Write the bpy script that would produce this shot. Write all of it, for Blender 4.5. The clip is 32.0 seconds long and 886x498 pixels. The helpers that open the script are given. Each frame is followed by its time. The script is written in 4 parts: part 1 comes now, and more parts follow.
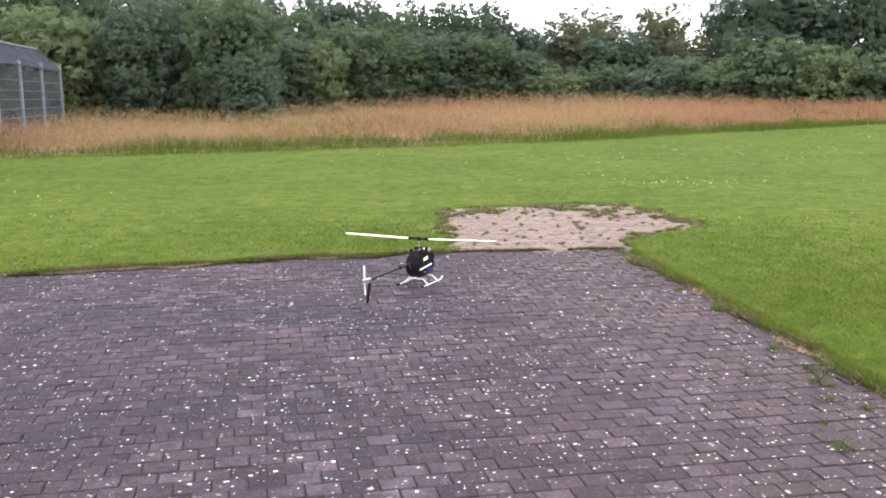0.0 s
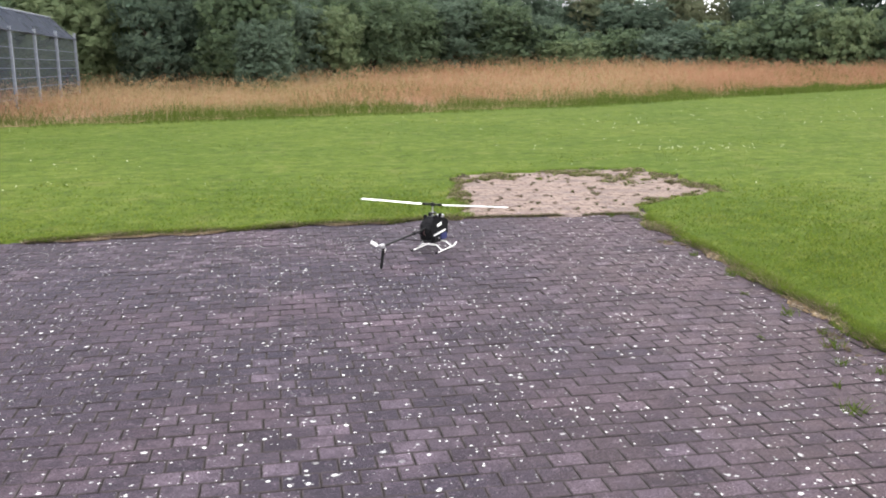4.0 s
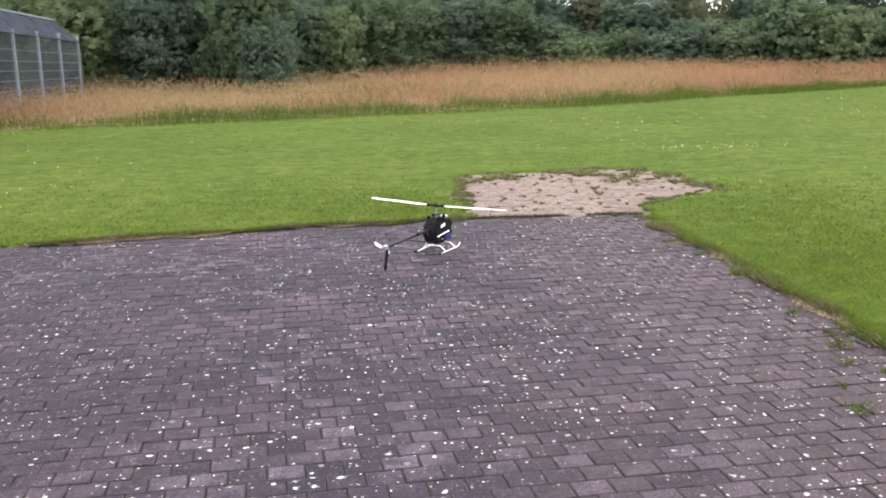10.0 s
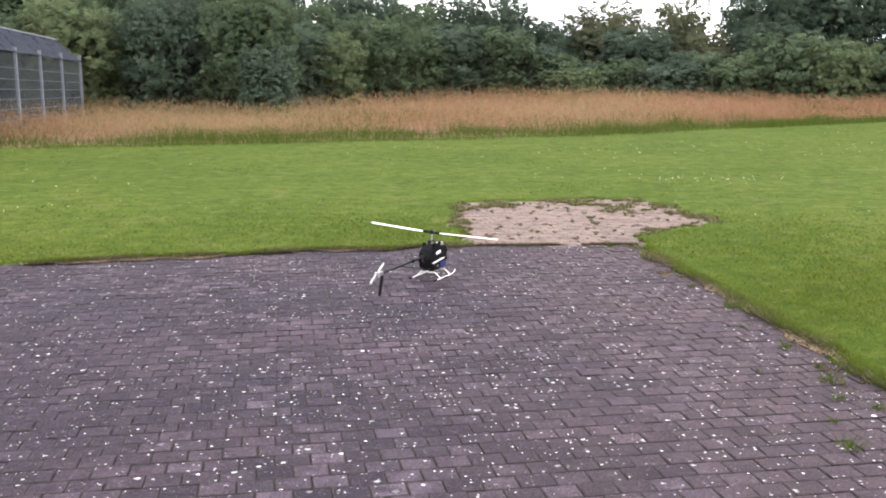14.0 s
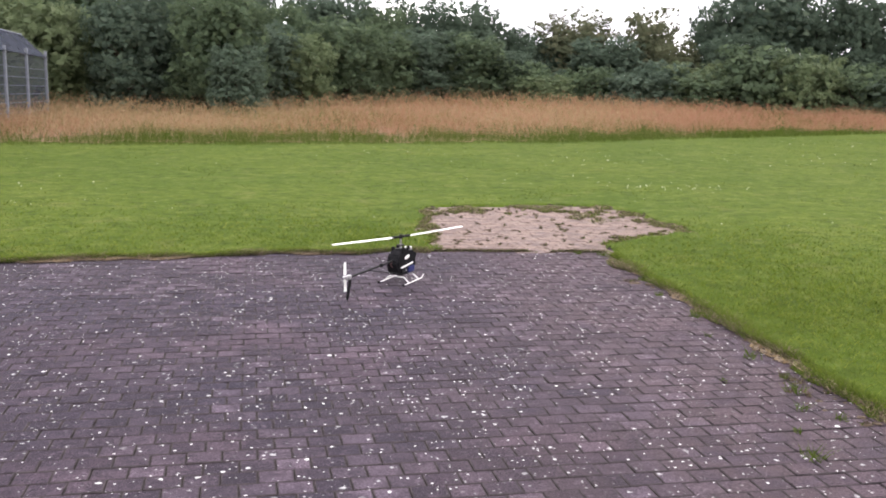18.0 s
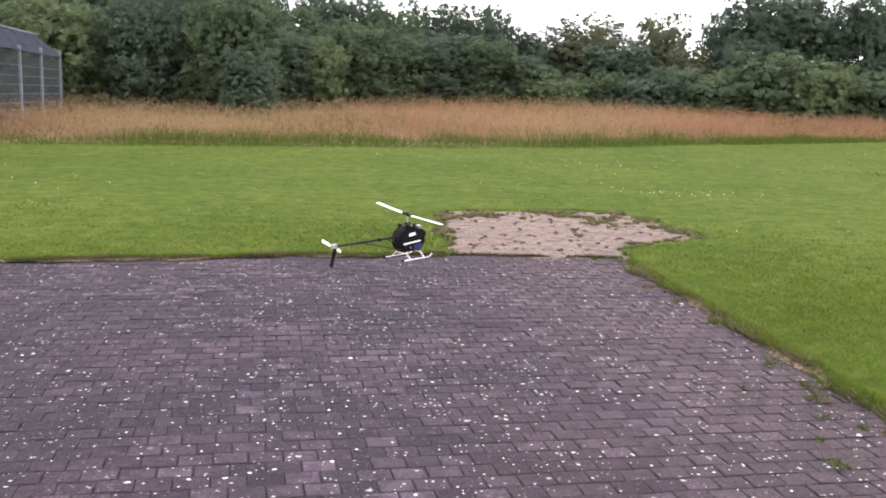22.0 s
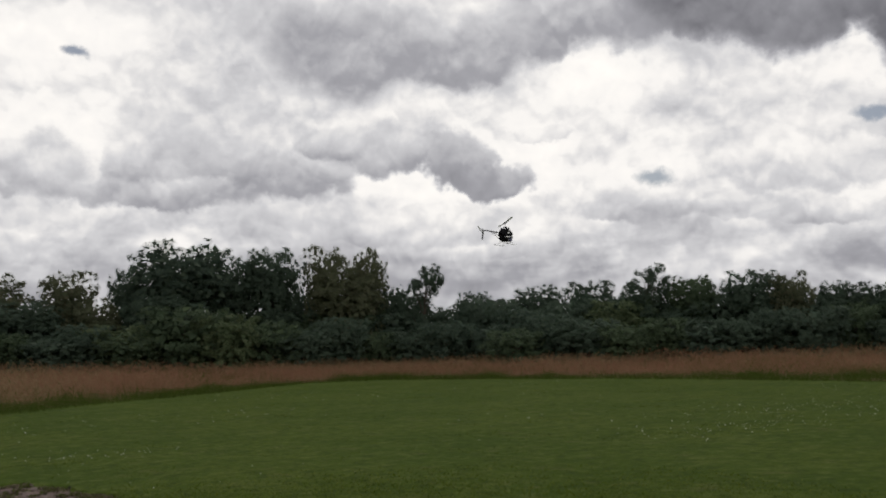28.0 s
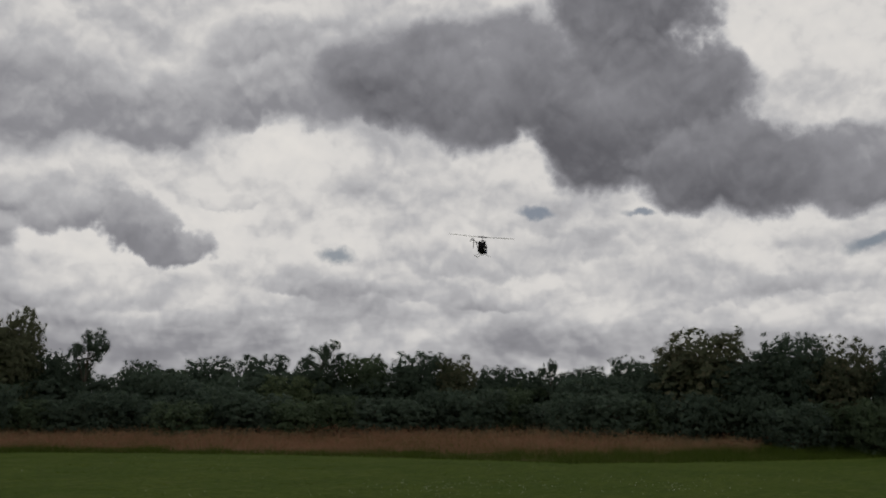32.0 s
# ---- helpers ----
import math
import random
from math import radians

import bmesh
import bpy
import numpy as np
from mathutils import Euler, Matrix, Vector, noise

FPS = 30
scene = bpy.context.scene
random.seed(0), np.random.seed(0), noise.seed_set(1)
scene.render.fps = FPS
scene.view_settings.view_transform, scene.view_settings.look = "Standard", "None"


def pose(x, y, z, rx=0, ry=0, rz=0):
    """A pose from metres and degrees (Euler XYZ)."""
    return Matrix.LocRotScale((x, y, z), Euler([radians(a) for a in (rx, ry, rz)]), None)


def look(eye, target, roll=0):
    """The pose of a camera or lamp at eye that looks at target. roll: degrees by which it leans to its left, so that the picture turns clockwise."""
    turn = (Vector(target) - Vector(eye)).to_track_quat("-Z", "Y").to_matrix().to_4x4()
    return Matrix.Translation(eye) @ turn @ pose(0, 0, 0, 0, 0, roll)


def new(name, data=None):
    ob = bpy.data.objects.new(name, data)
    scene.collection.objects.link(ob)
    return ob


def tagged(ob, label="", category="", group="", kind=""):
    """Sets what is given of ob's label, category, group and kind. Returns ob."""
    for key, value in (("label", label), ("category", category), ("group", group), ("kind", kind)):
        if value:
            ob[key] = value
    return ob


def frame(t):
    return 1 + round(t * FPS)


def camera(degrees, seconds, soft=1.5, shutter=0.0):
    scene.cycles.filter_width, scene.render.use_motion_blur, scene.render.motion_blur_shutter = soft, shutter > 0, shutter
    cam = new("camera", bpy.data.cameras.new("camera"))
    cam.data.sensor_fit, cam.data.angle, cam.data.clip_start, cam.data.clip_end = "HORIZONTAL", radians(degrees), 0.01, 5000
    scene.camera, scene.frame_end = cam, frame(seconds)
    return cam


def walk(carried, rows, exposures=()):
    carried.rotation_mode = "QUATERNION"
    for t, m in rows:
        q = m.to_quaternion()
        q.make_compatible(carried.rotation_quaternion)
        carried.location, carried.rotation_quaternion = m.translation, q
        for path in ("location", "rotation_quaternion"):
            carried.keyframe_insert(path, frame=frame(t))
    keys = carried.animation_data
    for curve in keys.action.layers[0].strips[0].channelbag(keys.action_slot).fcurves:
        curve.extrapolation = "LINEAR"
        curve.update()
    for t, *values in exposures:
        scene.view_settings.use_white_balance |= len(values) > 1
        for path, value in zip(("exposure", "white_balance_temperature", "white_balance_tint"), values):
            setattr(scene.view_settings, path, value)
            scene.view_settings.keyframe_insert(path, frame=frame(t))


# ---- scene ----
from math import sin, cos, atan2, pi, tan, hypot

EYE = 2.15
cam = camera(49.24, 32.0, 1.9)
# seconds, yaw, pitch, roll and place of a camera that sways a little at one spot
VIEW = [
    (0, 0.07, -9.80, 0.51, -0.028, -0.013, 2.158), (0.5, 0.24, -9.46, 0.69, -0.024, -0.017, 2.143), (1, 1.06, -10.28, 0.81, -0.015, -0.019, 2.133),
    (1.5, 2.04, -11.76, 0.64, 0.009, -0.004, 2.133), (2, 0.76, -12.19, 0.57, 0.001, -0.002, 2.139), (2.5, 0.84, -11.76, 0.70, 0.003, 0.003, 2.140),
    (3, 0.76, -11.69, 0.64, 0.007, 0.002, 2.144), (3.5, 0.98, -11.73, 0.94, 0.004, -0.001, 2.140), (5.5, 0.96, -11.70, 0.89, -0.008, -0.004, 2.142),
    (6, 1.00, -11.61, 1.06, -0.006, -0.005, 2.144), (6.5, 1.07, -11.85, 1.46, -0.009, -0.003, 2.146), (7, 0.99, -12.02, 1.66, -0.004, -0.001, 2.143),
    (7.5, 1.48, -11.63, 1.56, -0.010, 0.001, 2.151), (8, 0.75, -12.31, 1.75, 0.002, 0.000, 2.149), (8.5, 0.43, -12.40, 2.07, 0.005, 0.013, 2.150),
    (9, 0.24, -12.47, 2.00, 0.002, 0.013, 2.147), (9.5, 0.58, -11.94, 1.76, -0.007, 0.006, 2.152), (10, 1.11, -11.73, 1.25, -0.006, -0.002, 2.151),
    (10.5, 1.12, -11.56, 1.28, 0.002, -0.005, 2.156), (11, 1.27, -11.55, 1.25, 0.006, -0.007, 2.155), (11.5, 1.19, -11.34, 1.34, 0.003, -0.003, 2.156),
    (12, 1.24, -11.06, 1.25, 0.003, 0.002, 2.165), (12.5, 1.17, -10.74, 1.27, 0.003, -0.005, 2.161), (13, 1.10, -10.82, 1.40, 0.006, -0.003, 2.160),
    (13.5, 1.16, -11.17, 1.17, 0.004, 0.002, 2.159), (14, 1.15, -10.19, 0.09, 0.014, -0.014, 2.163), (14.5, 0.57, -8.52, -0.32, 0.024, -0.004, 2.182),
    (16.5, -0.29, -9.19, -1.30, -0.001, 0.016, 2.168), (17, -0.37, -9.68, -0.92, 0.006, 0.014, 2.162), (17.5, -0.75, -9.81, -1.19, 0.002, 0.012, 2.166),
    (18, -0.60, -9.93, -1.15, -0.003, 0.013, 2.167), (18.5, -0.54, -9.73, -1.15, -0.018, 0.015, 2.166), (19, -1.14, -9.93, -0.98, -0.046, 0.011, 2.156),
    (19.5, -1.29, -9.91, -0.85, -0.083, 0.015, 2.160), (20, -1.02, -10.04, -1.03, -0.095, 0.013, 2.163), (20.5, -0.59, -9.86, -1.42, -0.096, 0.001, 2.161),
    (21, -0.67, -10.01, -1.49, -0.100, -0.008, 2.158), (21.5, -0.04, -9.98, -1.58, -0.098, -0.013, 2.161), (22, -0.03, -9.75, -1.69, -0.113, -0.024, 2.181),
    (22.5, -0.21, -6.27, -0.40, -0.151, -0.035, 2.236), (23, 3.51, -4.96, 0.69, -0.178, -0.077, 2.217), (23.5, 5.66, -4.37, 0.49, -0.141, -0.118, 2.235),
    (24, 5.25, 1.33, 0.03, -0.093, -0.125, 2.269), (24.5, -0.91, 2.39, 3.16, -0.104, -0.107, 2.237), (25, -1.62, 5.24, 2.51, -0.061, -0.080, 2.261),
    (25.5, -7.63, 4.38, 0.37, 0.027, -0.086, 2.208), (26, -15.35, 4.56, 0.35, 0.038, -0.062, 2.202), (26.5, -20.09, 6.12, 0.66, 0.000, -0.032, 2.178),
    (28.5, -37.18, 4.39, 1.12, -0.006, -0.031, 2.177), (29, -40.58, 3.48, 0.69, -0.004, -0.032, 2.177), (29.5, -46.02, 3.65, 1.27, -0.004, -0.032, 2.178),
    (30, -49.14, 5.80, 1.41, -0.004, -0.032, 2.178), (30.5, -50.71, 6.58, 2.53, -0.004, -0.031, 2.178), (31, -51.35, 8.62, 1.36, -0.004, -0.031, 2.178),
    (31.5, -50.47, 10.35, 0.62, -0.004, -0.031, 2.178), (32, -52.67, 9.54, -0.33, -0.002, -0.031, 2.178),
]
EXPOSURES = [(0.0, 0.70, 6500, 15.0), (9.0, 0.66, 6500, 12.0), (13.0, 0.57, 6500, 16.0), (16.2, 0.45, 6550, 19.0), (17.0, 0.22, 6550, 20.0), (17.8, 0.46, 6550, 21.0), (22.2, 0.45, 6550, 20.0), (23.0, 0.20, 6550, 17.0), (24.0, -0.28, 6550, 14.0),
             (24.5, -1.1, 6550, 13.0), (25.0, -1.85, 6600, 13.0), (25.5, -1.9, 6600, 13.0), (26.0, -1.8, 6600, 13.0), (28.5, -1.85, 6600, 13.0), (29.0, -1.9, 6600, 13.0), (30.0, -2.1, 6600, 13.0),
             (31.0, -1.88, 6600, 13.0), (31.5, -2.0, 6600, 13.0), (32.0, -2.33, 6600, 13.0)]
walk(cam, [(t, pose(ex, ey, ez, 90 + p, r, y)) for t, y, p, r, ex, ey, ez in VIEW], EXPOSURES)


# ---- world and sun ----
def node(tree, kind, inputs=None, **settings):
    n = tree.nodes.new(kind)
    for k, v in settings.items():
        setattr(n, k, v)
    for k, v in (inputs or {}).items():
        if isinstance(v, bpy.types.NodeSocket):
            tree.links.new(v, n.inputs[k])
        else:
            n.inputs[k].default_value = v
    return n


def maths(tree, op, a, b=0.0, c=0.0):
    return node(tree, "ShaderNodeMath", {0: a, 1: b, 2: c}, operation=op).outputs[0]


def ramp(tree, fac, stops):
    n = node(tree, "ShaderNodeValToRGB", {0: fac})
    el = n.color_ramp.elements
    while len(el) < len(stops):
        el.new(0.5)
    for e, (p, c) in zip(el, stops):
        e.position, e.color = p, (*c, 1) if len(c) == 3 else c
    return n.outputs[0]


def smooth(tree, value, lo, hi, out_lo=0.0, out_hi=1.0):
    return node(tree, "ShaderNodeMapRange", {0: value, 1: lo, 2: hi, 3: out_lo, 4: out_hi}, interpolation_type="SMOOTHSTEP").outputs[0]


# cloud banks: azimuth clockwise from ahead, elevation, their half sizes (degrees), thickness
BANKS = [(-4.0, 14.5, 15.0, 4.6, 0.40), (1.0, 9.4, 8.0, 2.8, 0.40), (-9.0, 8.0, 8.0, 2.6, 0.42), (26.0, 19.5, 15.0, 3.0, 0.30), (9.5, 5.4, 8.0, 0.9, 0.42), (3.5, 5.8, 3.0, 1.2, 0.36),
         (11.4, 10.2, 3.8, 2.3, 0.46), (24.2, 9.9, 5.4, 2.4, 0.50), (17.8, 10.9, 4.8, 3.4, 0.47), (16.5, 8.9, 8.4, 1.1, 0.50),
         (28.2, 11.8, 3.8, 1.1, 0.52), (36.8, 9.6, 3.0, 1.4, 0.58), (35.0, 10.6, 3.2, 2.2, 0.56), (31.8, 11.6, 4.6, 2.2, 0.54)]
BANKS_DARK = [(31.0, 17.4, 11.0, 3.2, 0.48), (46.0, 19.8, 10.0, 4.2, 0.47), (55.0, 18.8, 10.0, 4.4, 0.74), (77.5, 13.6, 8.0, 2.6, 0.66), (86.0, 14.5, 7.0, 4.0, 0.6), (64.5, 23.5, 5.6, 5.0, 0.8),
              (63.5, 18.0, 8.2, 5.8, 0.84), (70.0, 13.8, 6.2, 3.2, 0.78)]
BANKS_LOW = [(52.5, 9.6, 3.4, 1.6, 0.34), (59.0, 9.2, 5.4, 1.9, 0.40), (67.0, 8.0, 4.0, 1.5, 0.36), (56.0, 6.6, 5.0, 0.8, 0.42), (63.6, 7.6, 4.2, 1.2, 0.36), (45.4, 7.2, 3.6, 1.0, 0.40), (49.5, 6.0, 3.4, 0.7, 0.40), (40.5, 12.0, 2.0, 0.6, 0.32), (74.0, 7.2, 6.0, 0.9, 0.38),
             (30.0, 6.4, 5.0, 0.9, 0.46), (38.0, 5.4, 4.0, 0.7, 0.42), (28.5, 4.4, 2.5, 0.5, 0.5), (-14.0, 8.0, 7.0, 1.4, 0.34), (70.5, 5.4, 4.0, 0.7, 0.34), (27.0, 7.6, 6.0, 1.8, 0.38), (34.0, 7.0, 6.0, 1.2, 0.38), (9.0, 7.6, 8.0, 1.2, 0.38), (-3.0, 6.4, 7.0, 1.3, 0.36)]
HOLES = [(13.0, 16.3, 0.9, 0.4), (46.4, 9.2, 1.2, 0.55), (58.9, 11.8, 1.5, 0.4), (77.0, 8.9, 2.0, 0.5), (65.0, 11.3, 1.2, 0.3)]
SUN_AZ, SUN_EL = 48.0, 52.0

world = bpy.data.worlds.new("overcast_sky")
scene.world = world
world.use_nodes = True
w = world.node_tree
w.nodes.clear()
ray = node(w, "ShaderNodeTexCoord").outputs["Generated"]
xyz = node(w, "ShaderNodeSeparateXYZ", {0: ray})
dx, dy, dz = xyz.outputs
flat = maths(w, "ADD", maths(w, "MAXIMUM", dz, 0.0), 0.30)
plane = node(w, "ShaderNodeCombineXYZ", {0: maths(w, "DIVIDE", dx, flat), 1: maths(w, "DIVIDE", dy, flat), 2: 0.0}).outputs[0]
rough_n = node(w, "ShaderNodeTexNoise", {"Vector": plane, "Scale": 2.0, "Detail": 9.0, "Roughness": 0.55, "Distortion": 0.3})
fine_n = node(w, "ShaderNodeTexNoise", {"Vector": plane, "Scale": 7.0, "Detail": 8.0, "Roughness": 0.46})
body_n = node(w, "ShaderNodeTexNoise", {"Vector": plane, "Scale": 3.2, "Detail": 8.0, "Roughness": 0.48}).outputs[0]
# rounded heads of cumulus: small cells on larger cells, a little crooked
crook = node(w, "ShaderNodeTexNoise", {"Vector": ray, "Scale": 14.0, "Detail": 5.0, "Roughness": 0.6}).outputs["Color"]
bent = node(w, "ShaderNodeVectorMath", {0: crook, 1: (0.05, 0.05, 0.05), 2: ray}, operation="MULTIPLY_ADD").outputs[0]


def heads(lift):
    at = node(w, "ShaderNodeVectorMath", {0: bent, 1: (0.0, 0.0, lift)}, operation="ADD").outputs[0]
    total = None
    for scale, k in ((9.0, 0.50), (21.0, 0.30), (48.0, 0.17), (110.0, 0.08)):
        cell = node(w, "ShaderNodeTexVoronoi", {"Vector": at, "Scale": scale, "Smoothness": 0.35}, feature="SMOOTH_F1").outputs["Distance"]
        cell = maths(w, "MULTIPLY", maths(w, "SUBTRACT", 0.48, cell), k)
        total = cell if total is None else maths(w, "ADD", total, cell)
    return total


puff = heads(0.0)
lit = maths(w, "SUBTRACT", puff, heads(0.012))
az = maths(w, "MULTIPLY", maths(w, "ARCTAN2", dx, dy), 180 / pi)
el = maths(w, "MULTIPLY", maths(w, "ARCSINE", dz), 180 / pi)
azw, elw = az, el
for scale, wide, high in ((4.0, 2.4, 1.4), (9.0, 3.4, 2.4), (24.0, 2.0, 1.6)):
    warp = node(w, "ShaderNodeTexNoise", {"Vector": ray, "Scale": scale, "Detail": 6.0, "Roughness": 0.6})
    wc = node(w, "ShaderNodeSeparateColor", {0: warp.outputs["Color"]})
    azw = maths(w, "ADD", azw, maths(w, "MULTIPLY", maths(w, "SUBTRACT", wc.outputs[0], 0.5), wide))
    elw = maths(w, "ADD", elw, maths(w, "MULTIPLY", maths(w, "SUBTRACT", wc.outputs[1], 0.5), high))


def bank(a, e, ra, re, k, bulge=1.4):
    u = maths(w, "DIVIDE", maths(w, "SUBTRACT", azw, a - 0.35), ra)
    v = maths(w, "DIVIDE", maths(w, "SUBTRACT", elw, e), re)
    r = maths(w, "SQRT", maths(w, "ADD", maths(w, "MULTIPLY", u, u), maths(w, "MULTIPLY", v, v)))
    if not bulge:
        return smooth(w, r, 0.35, 1.2, k, 0.0), None
    r = maths(w, "SUBTRACT", r, maths(w, "MULTIPLY", puff, bulge))
    return smooth(w, r, 0.70, 1.02, 1.0, 0.0), smooth(w, v, -1.1, 1.0, k * 1.18, k * 0.66 if bulge > 1 else k * 0.85)


thick = maths(w, "ADD", maths(w, "MULTIPLY", rough_n.outputs[0], 1.0), maths(w, "MULTIPLY", fine_n.outputs[0], 0.3))
# above 24 degrees: unseen thicker cloud, added to dim the ground
thick = maths(w, "ADD", maths(w, "SUBTRACT", thick, 0.44), maths(w, "ADD", smooth(w, el, 24.0, 45.0, 0.0, 0.22), smooth(w, el, 4.0, 11.0, 0.19, 0.0)))
vary = maths(w, "MULTIPLY", maths(w, "SUBTRACT", body_n, 0.5), 0.6)
for many, bulge, dense in ((BANKS[:6], 0.9, 0.85), (BANKS_LOW, 1.3, 0.7), (BANKS[6:], 1.4, 0.9), (BANKS_DARK, 0.9, 0.92)):
    for b in many:
        mask, value = bank(*b, bulge)
        value = maths(w, "ADD", value, vary)
        thick = node(w, "ShaderNodeMix", {0: maths(w, "MULTIPLY", mask, dense), 2: thick, 3: value}).outputs[0]
thick = maths(w, "SUBTRACT", thick, maths(w, "ADD", maths(w, "MULTIPLY", puff, 0.12), maths(w, "MULTIPLY", lit, 0.55)))
hole = None
for h in HOLES:
    g = bank(*h, 1.0, 0)[0]
    hole = g if hole is None else maths(w, "MAXIMUM", hole, g)
cloud = ramp(w, thick, [(0.0, (0.985, 0.975, 0.925)), (0.18, (0.885, 0.885, 0.855)), (0.34, (0.612, 0.625, 0.637)), (0.56, (0.345, 0.353, 0.378)), (0.95, (0.150, 0.153, 0.170))])
sky = node(w, "ShaderNodeTexSky", sky_type="NISHITA", sun_disc=False, sun_elevation=radians(SUN_EL), sun_rotation=radians(SUN_AZ))
blue = node(w, "ShaderNodeBackground", {0: sky.outputs[0], 1: 0.15})
grey = node(w, "ShaderNodeBackground", {0: cloud, 1: 3.7})
mixed = node(w, "ShaderNodeMixShader", {0: maths(w, "SUBTRACT", 1.0, maths(w, "MULTIPLY", hole, 0.8)), 1: blue.outputs[0], 2: grey.outputs[0]})
node(w, "ShaderNodeOutputWorld", {0: mixed.outputs[0]})

sun = new("sun", bpy.data.lights.new("sun", "SUN"))
sun.data.energy, sun.data.angle, sun.data.color = 1.4, radians(25), (1.0, 0.96, 0.9)
sun.matrix_world = look((40 * sin(radians(SUN_AZ)), 40 * cos(radians(SUN_AZ)), 40 * tan(radians(SUN_EL))), (0, 0, 0))


# ---- materials ----
def material(name):
    m = bpy.data.materials.new(name)
    m.use_nodes = True
    t = m.node_tree
    t.nodes.clear()
    return m, t


def finish(t, colour, rough=0.8, metal=0.0, bump=None, depth=0.01, strength=0.5, spec=0.5):
    ins = {"Base Color": colour, "Roughness": rough, "Metallic": metal, "Specular IOR Level": spec}
    if bump is not None:
        ins["Normal"] = node(t, "ShaderNodeBump", {"Height": bump, "Distance": depth, "Strength": strength}).outputs[0]
    p = node(t, "ShaderNodeBsdfPrincipled", ins)
    node(t, "ShaderNodeOutputMaterial", {0: p.outputs[0]})
    return p


def mix(t, fac, a, b):
    n = node(t, "ShaderNodeMix", {0: fac}, data_type="RGBA")
    for i, v in ((6, a), (7, b)):
        if isinstance(v, bpy.types.NodeSocket):
            t.links.new(v, n.inputs[i])
        else:
            n.inputs[i].default_value = (*v, 1)
    return n.outputs[2]


def noise_tex(t, vec, scale, detail=5.0, rough=0.55):
    return node(t, "ShaderNodeTexNoise", {"Vector": vec, "Scale": scale, "Detail": detail, "Roughness": rough}).outputs[0]


def paint(name, colour, rough=0.5, metal=0.0, vary=0.15, scale=30.0, spec=0.5):
    """A plain painted or moulded surface with faint wear."""
    m, t = material(name)
    v = node(t, "ShaderNodeTexCoord").outputs["Object"]
    n = noise_tex(t, v, scale)
    dark = [c * (1 - vary) for c in colour]
    lite = [min(1, c * (1 + vary) + 0.01) for c in colour]
    finish(t, ramp(t, n, [(0.3, dark), (0.7, lite)]), rough, metal, noise_tex(t, v, scale * 5), 0.001, 0.15, spec)
    return m


def lawn_material():
    m, t = material("mown_grass")
    p = node(t, "ShaderNodeNewGeometry").outputs["Position"]
    big = noise_tex(t, p, 0.22, 4)
    mid = noise_tex(t, p, 1.7, 5)
    fine = noise_tex(t, p, 26, 6, 0.7)
    rows = node(t, "ShaderNodeMapping", {0: p, 2: (0.0, 0.0, radians(-14)), 3: (0.7, 1.2, 1.0)}).outputs[0]
    mown = noise_tex(t, rows, 0.8, 7, 0.62)
    blot = noise_tex(t, p, 3.2, 7, 0.68)
    c = mix(t, smooth(t, big, 0.38, 0.62), (0.050, 0.080, 0.009), (0.072, 0.100, 0.014))
    c = mix(t, smooth(t, mid, 0.42, 0.62, 0.0, 0.6), c, (0.054, 0.088, 0.011))
    c = mix(t, smooth(t, mown, 0.52, 0.66, 0.0, 0.4), c, (0.102, 0.125, 0.028))
    c = mix(t, smooth(t, mown, 0.47, 0.34, 0.0, 0.5), c, (0.034, 0.060, 0.009))
    c = mix(t, smooth(t, blot, 0.52, 0.62, 0.0, 0.6), c, (0.106, 0.133, 0.031))
    c = mix(t, smooth(t, blot, 0.47, 0.37, 0.0, 0.75), c, (0.029, 0.049, 0.008))
    c = mix(t, smooth(t, noise_tex(t, p, 1.1, 6, 0.65), 0.56, 0.70, 0.0, 0.6), c, (0.111, 0.115, 0.036))
    c = mix(t, smooth(t, noise_tex(t, p, 9.0, 5, 0.65), 0.50, 0.64, 0.0, 0.6), c, (0.028, 0.046, 0.007))
    c = mix(t, smooth(t, fine, 0.42, 0.62, 0.0, 0.5), c, (0.026, 0.043, 0.006))
    finish(t, c, 0.95, 0, maths(t, "ADD", maths(t, "MULTIPLY", fine, 0.4), blot), 0.05, 0.55, 0.04)
    return m


def soil_material():
    m, t = material("meadow_soil")
    p = node(t, "ShaderNodeNewGeometry").outputs["Position"]
    c = mix(t, smooth(t, noise_tex(t, p, 0.9), 0.35, 0.65), (0.17, 0.105, 0.066), (0.12, 0.095, 0.042))
    finish(t, c, 0.95, 0, noise_tex(t, p, 14), 0.05, 0.8, 0.1)
    return m


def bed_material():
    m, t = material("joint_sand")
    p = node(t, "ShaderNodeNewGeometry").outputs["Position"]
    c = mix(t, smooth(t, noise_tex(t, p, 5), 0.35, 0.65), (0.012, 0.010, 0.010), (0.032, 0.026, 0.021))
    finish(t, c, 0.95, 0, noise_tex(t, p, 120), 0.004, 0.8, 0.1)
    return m


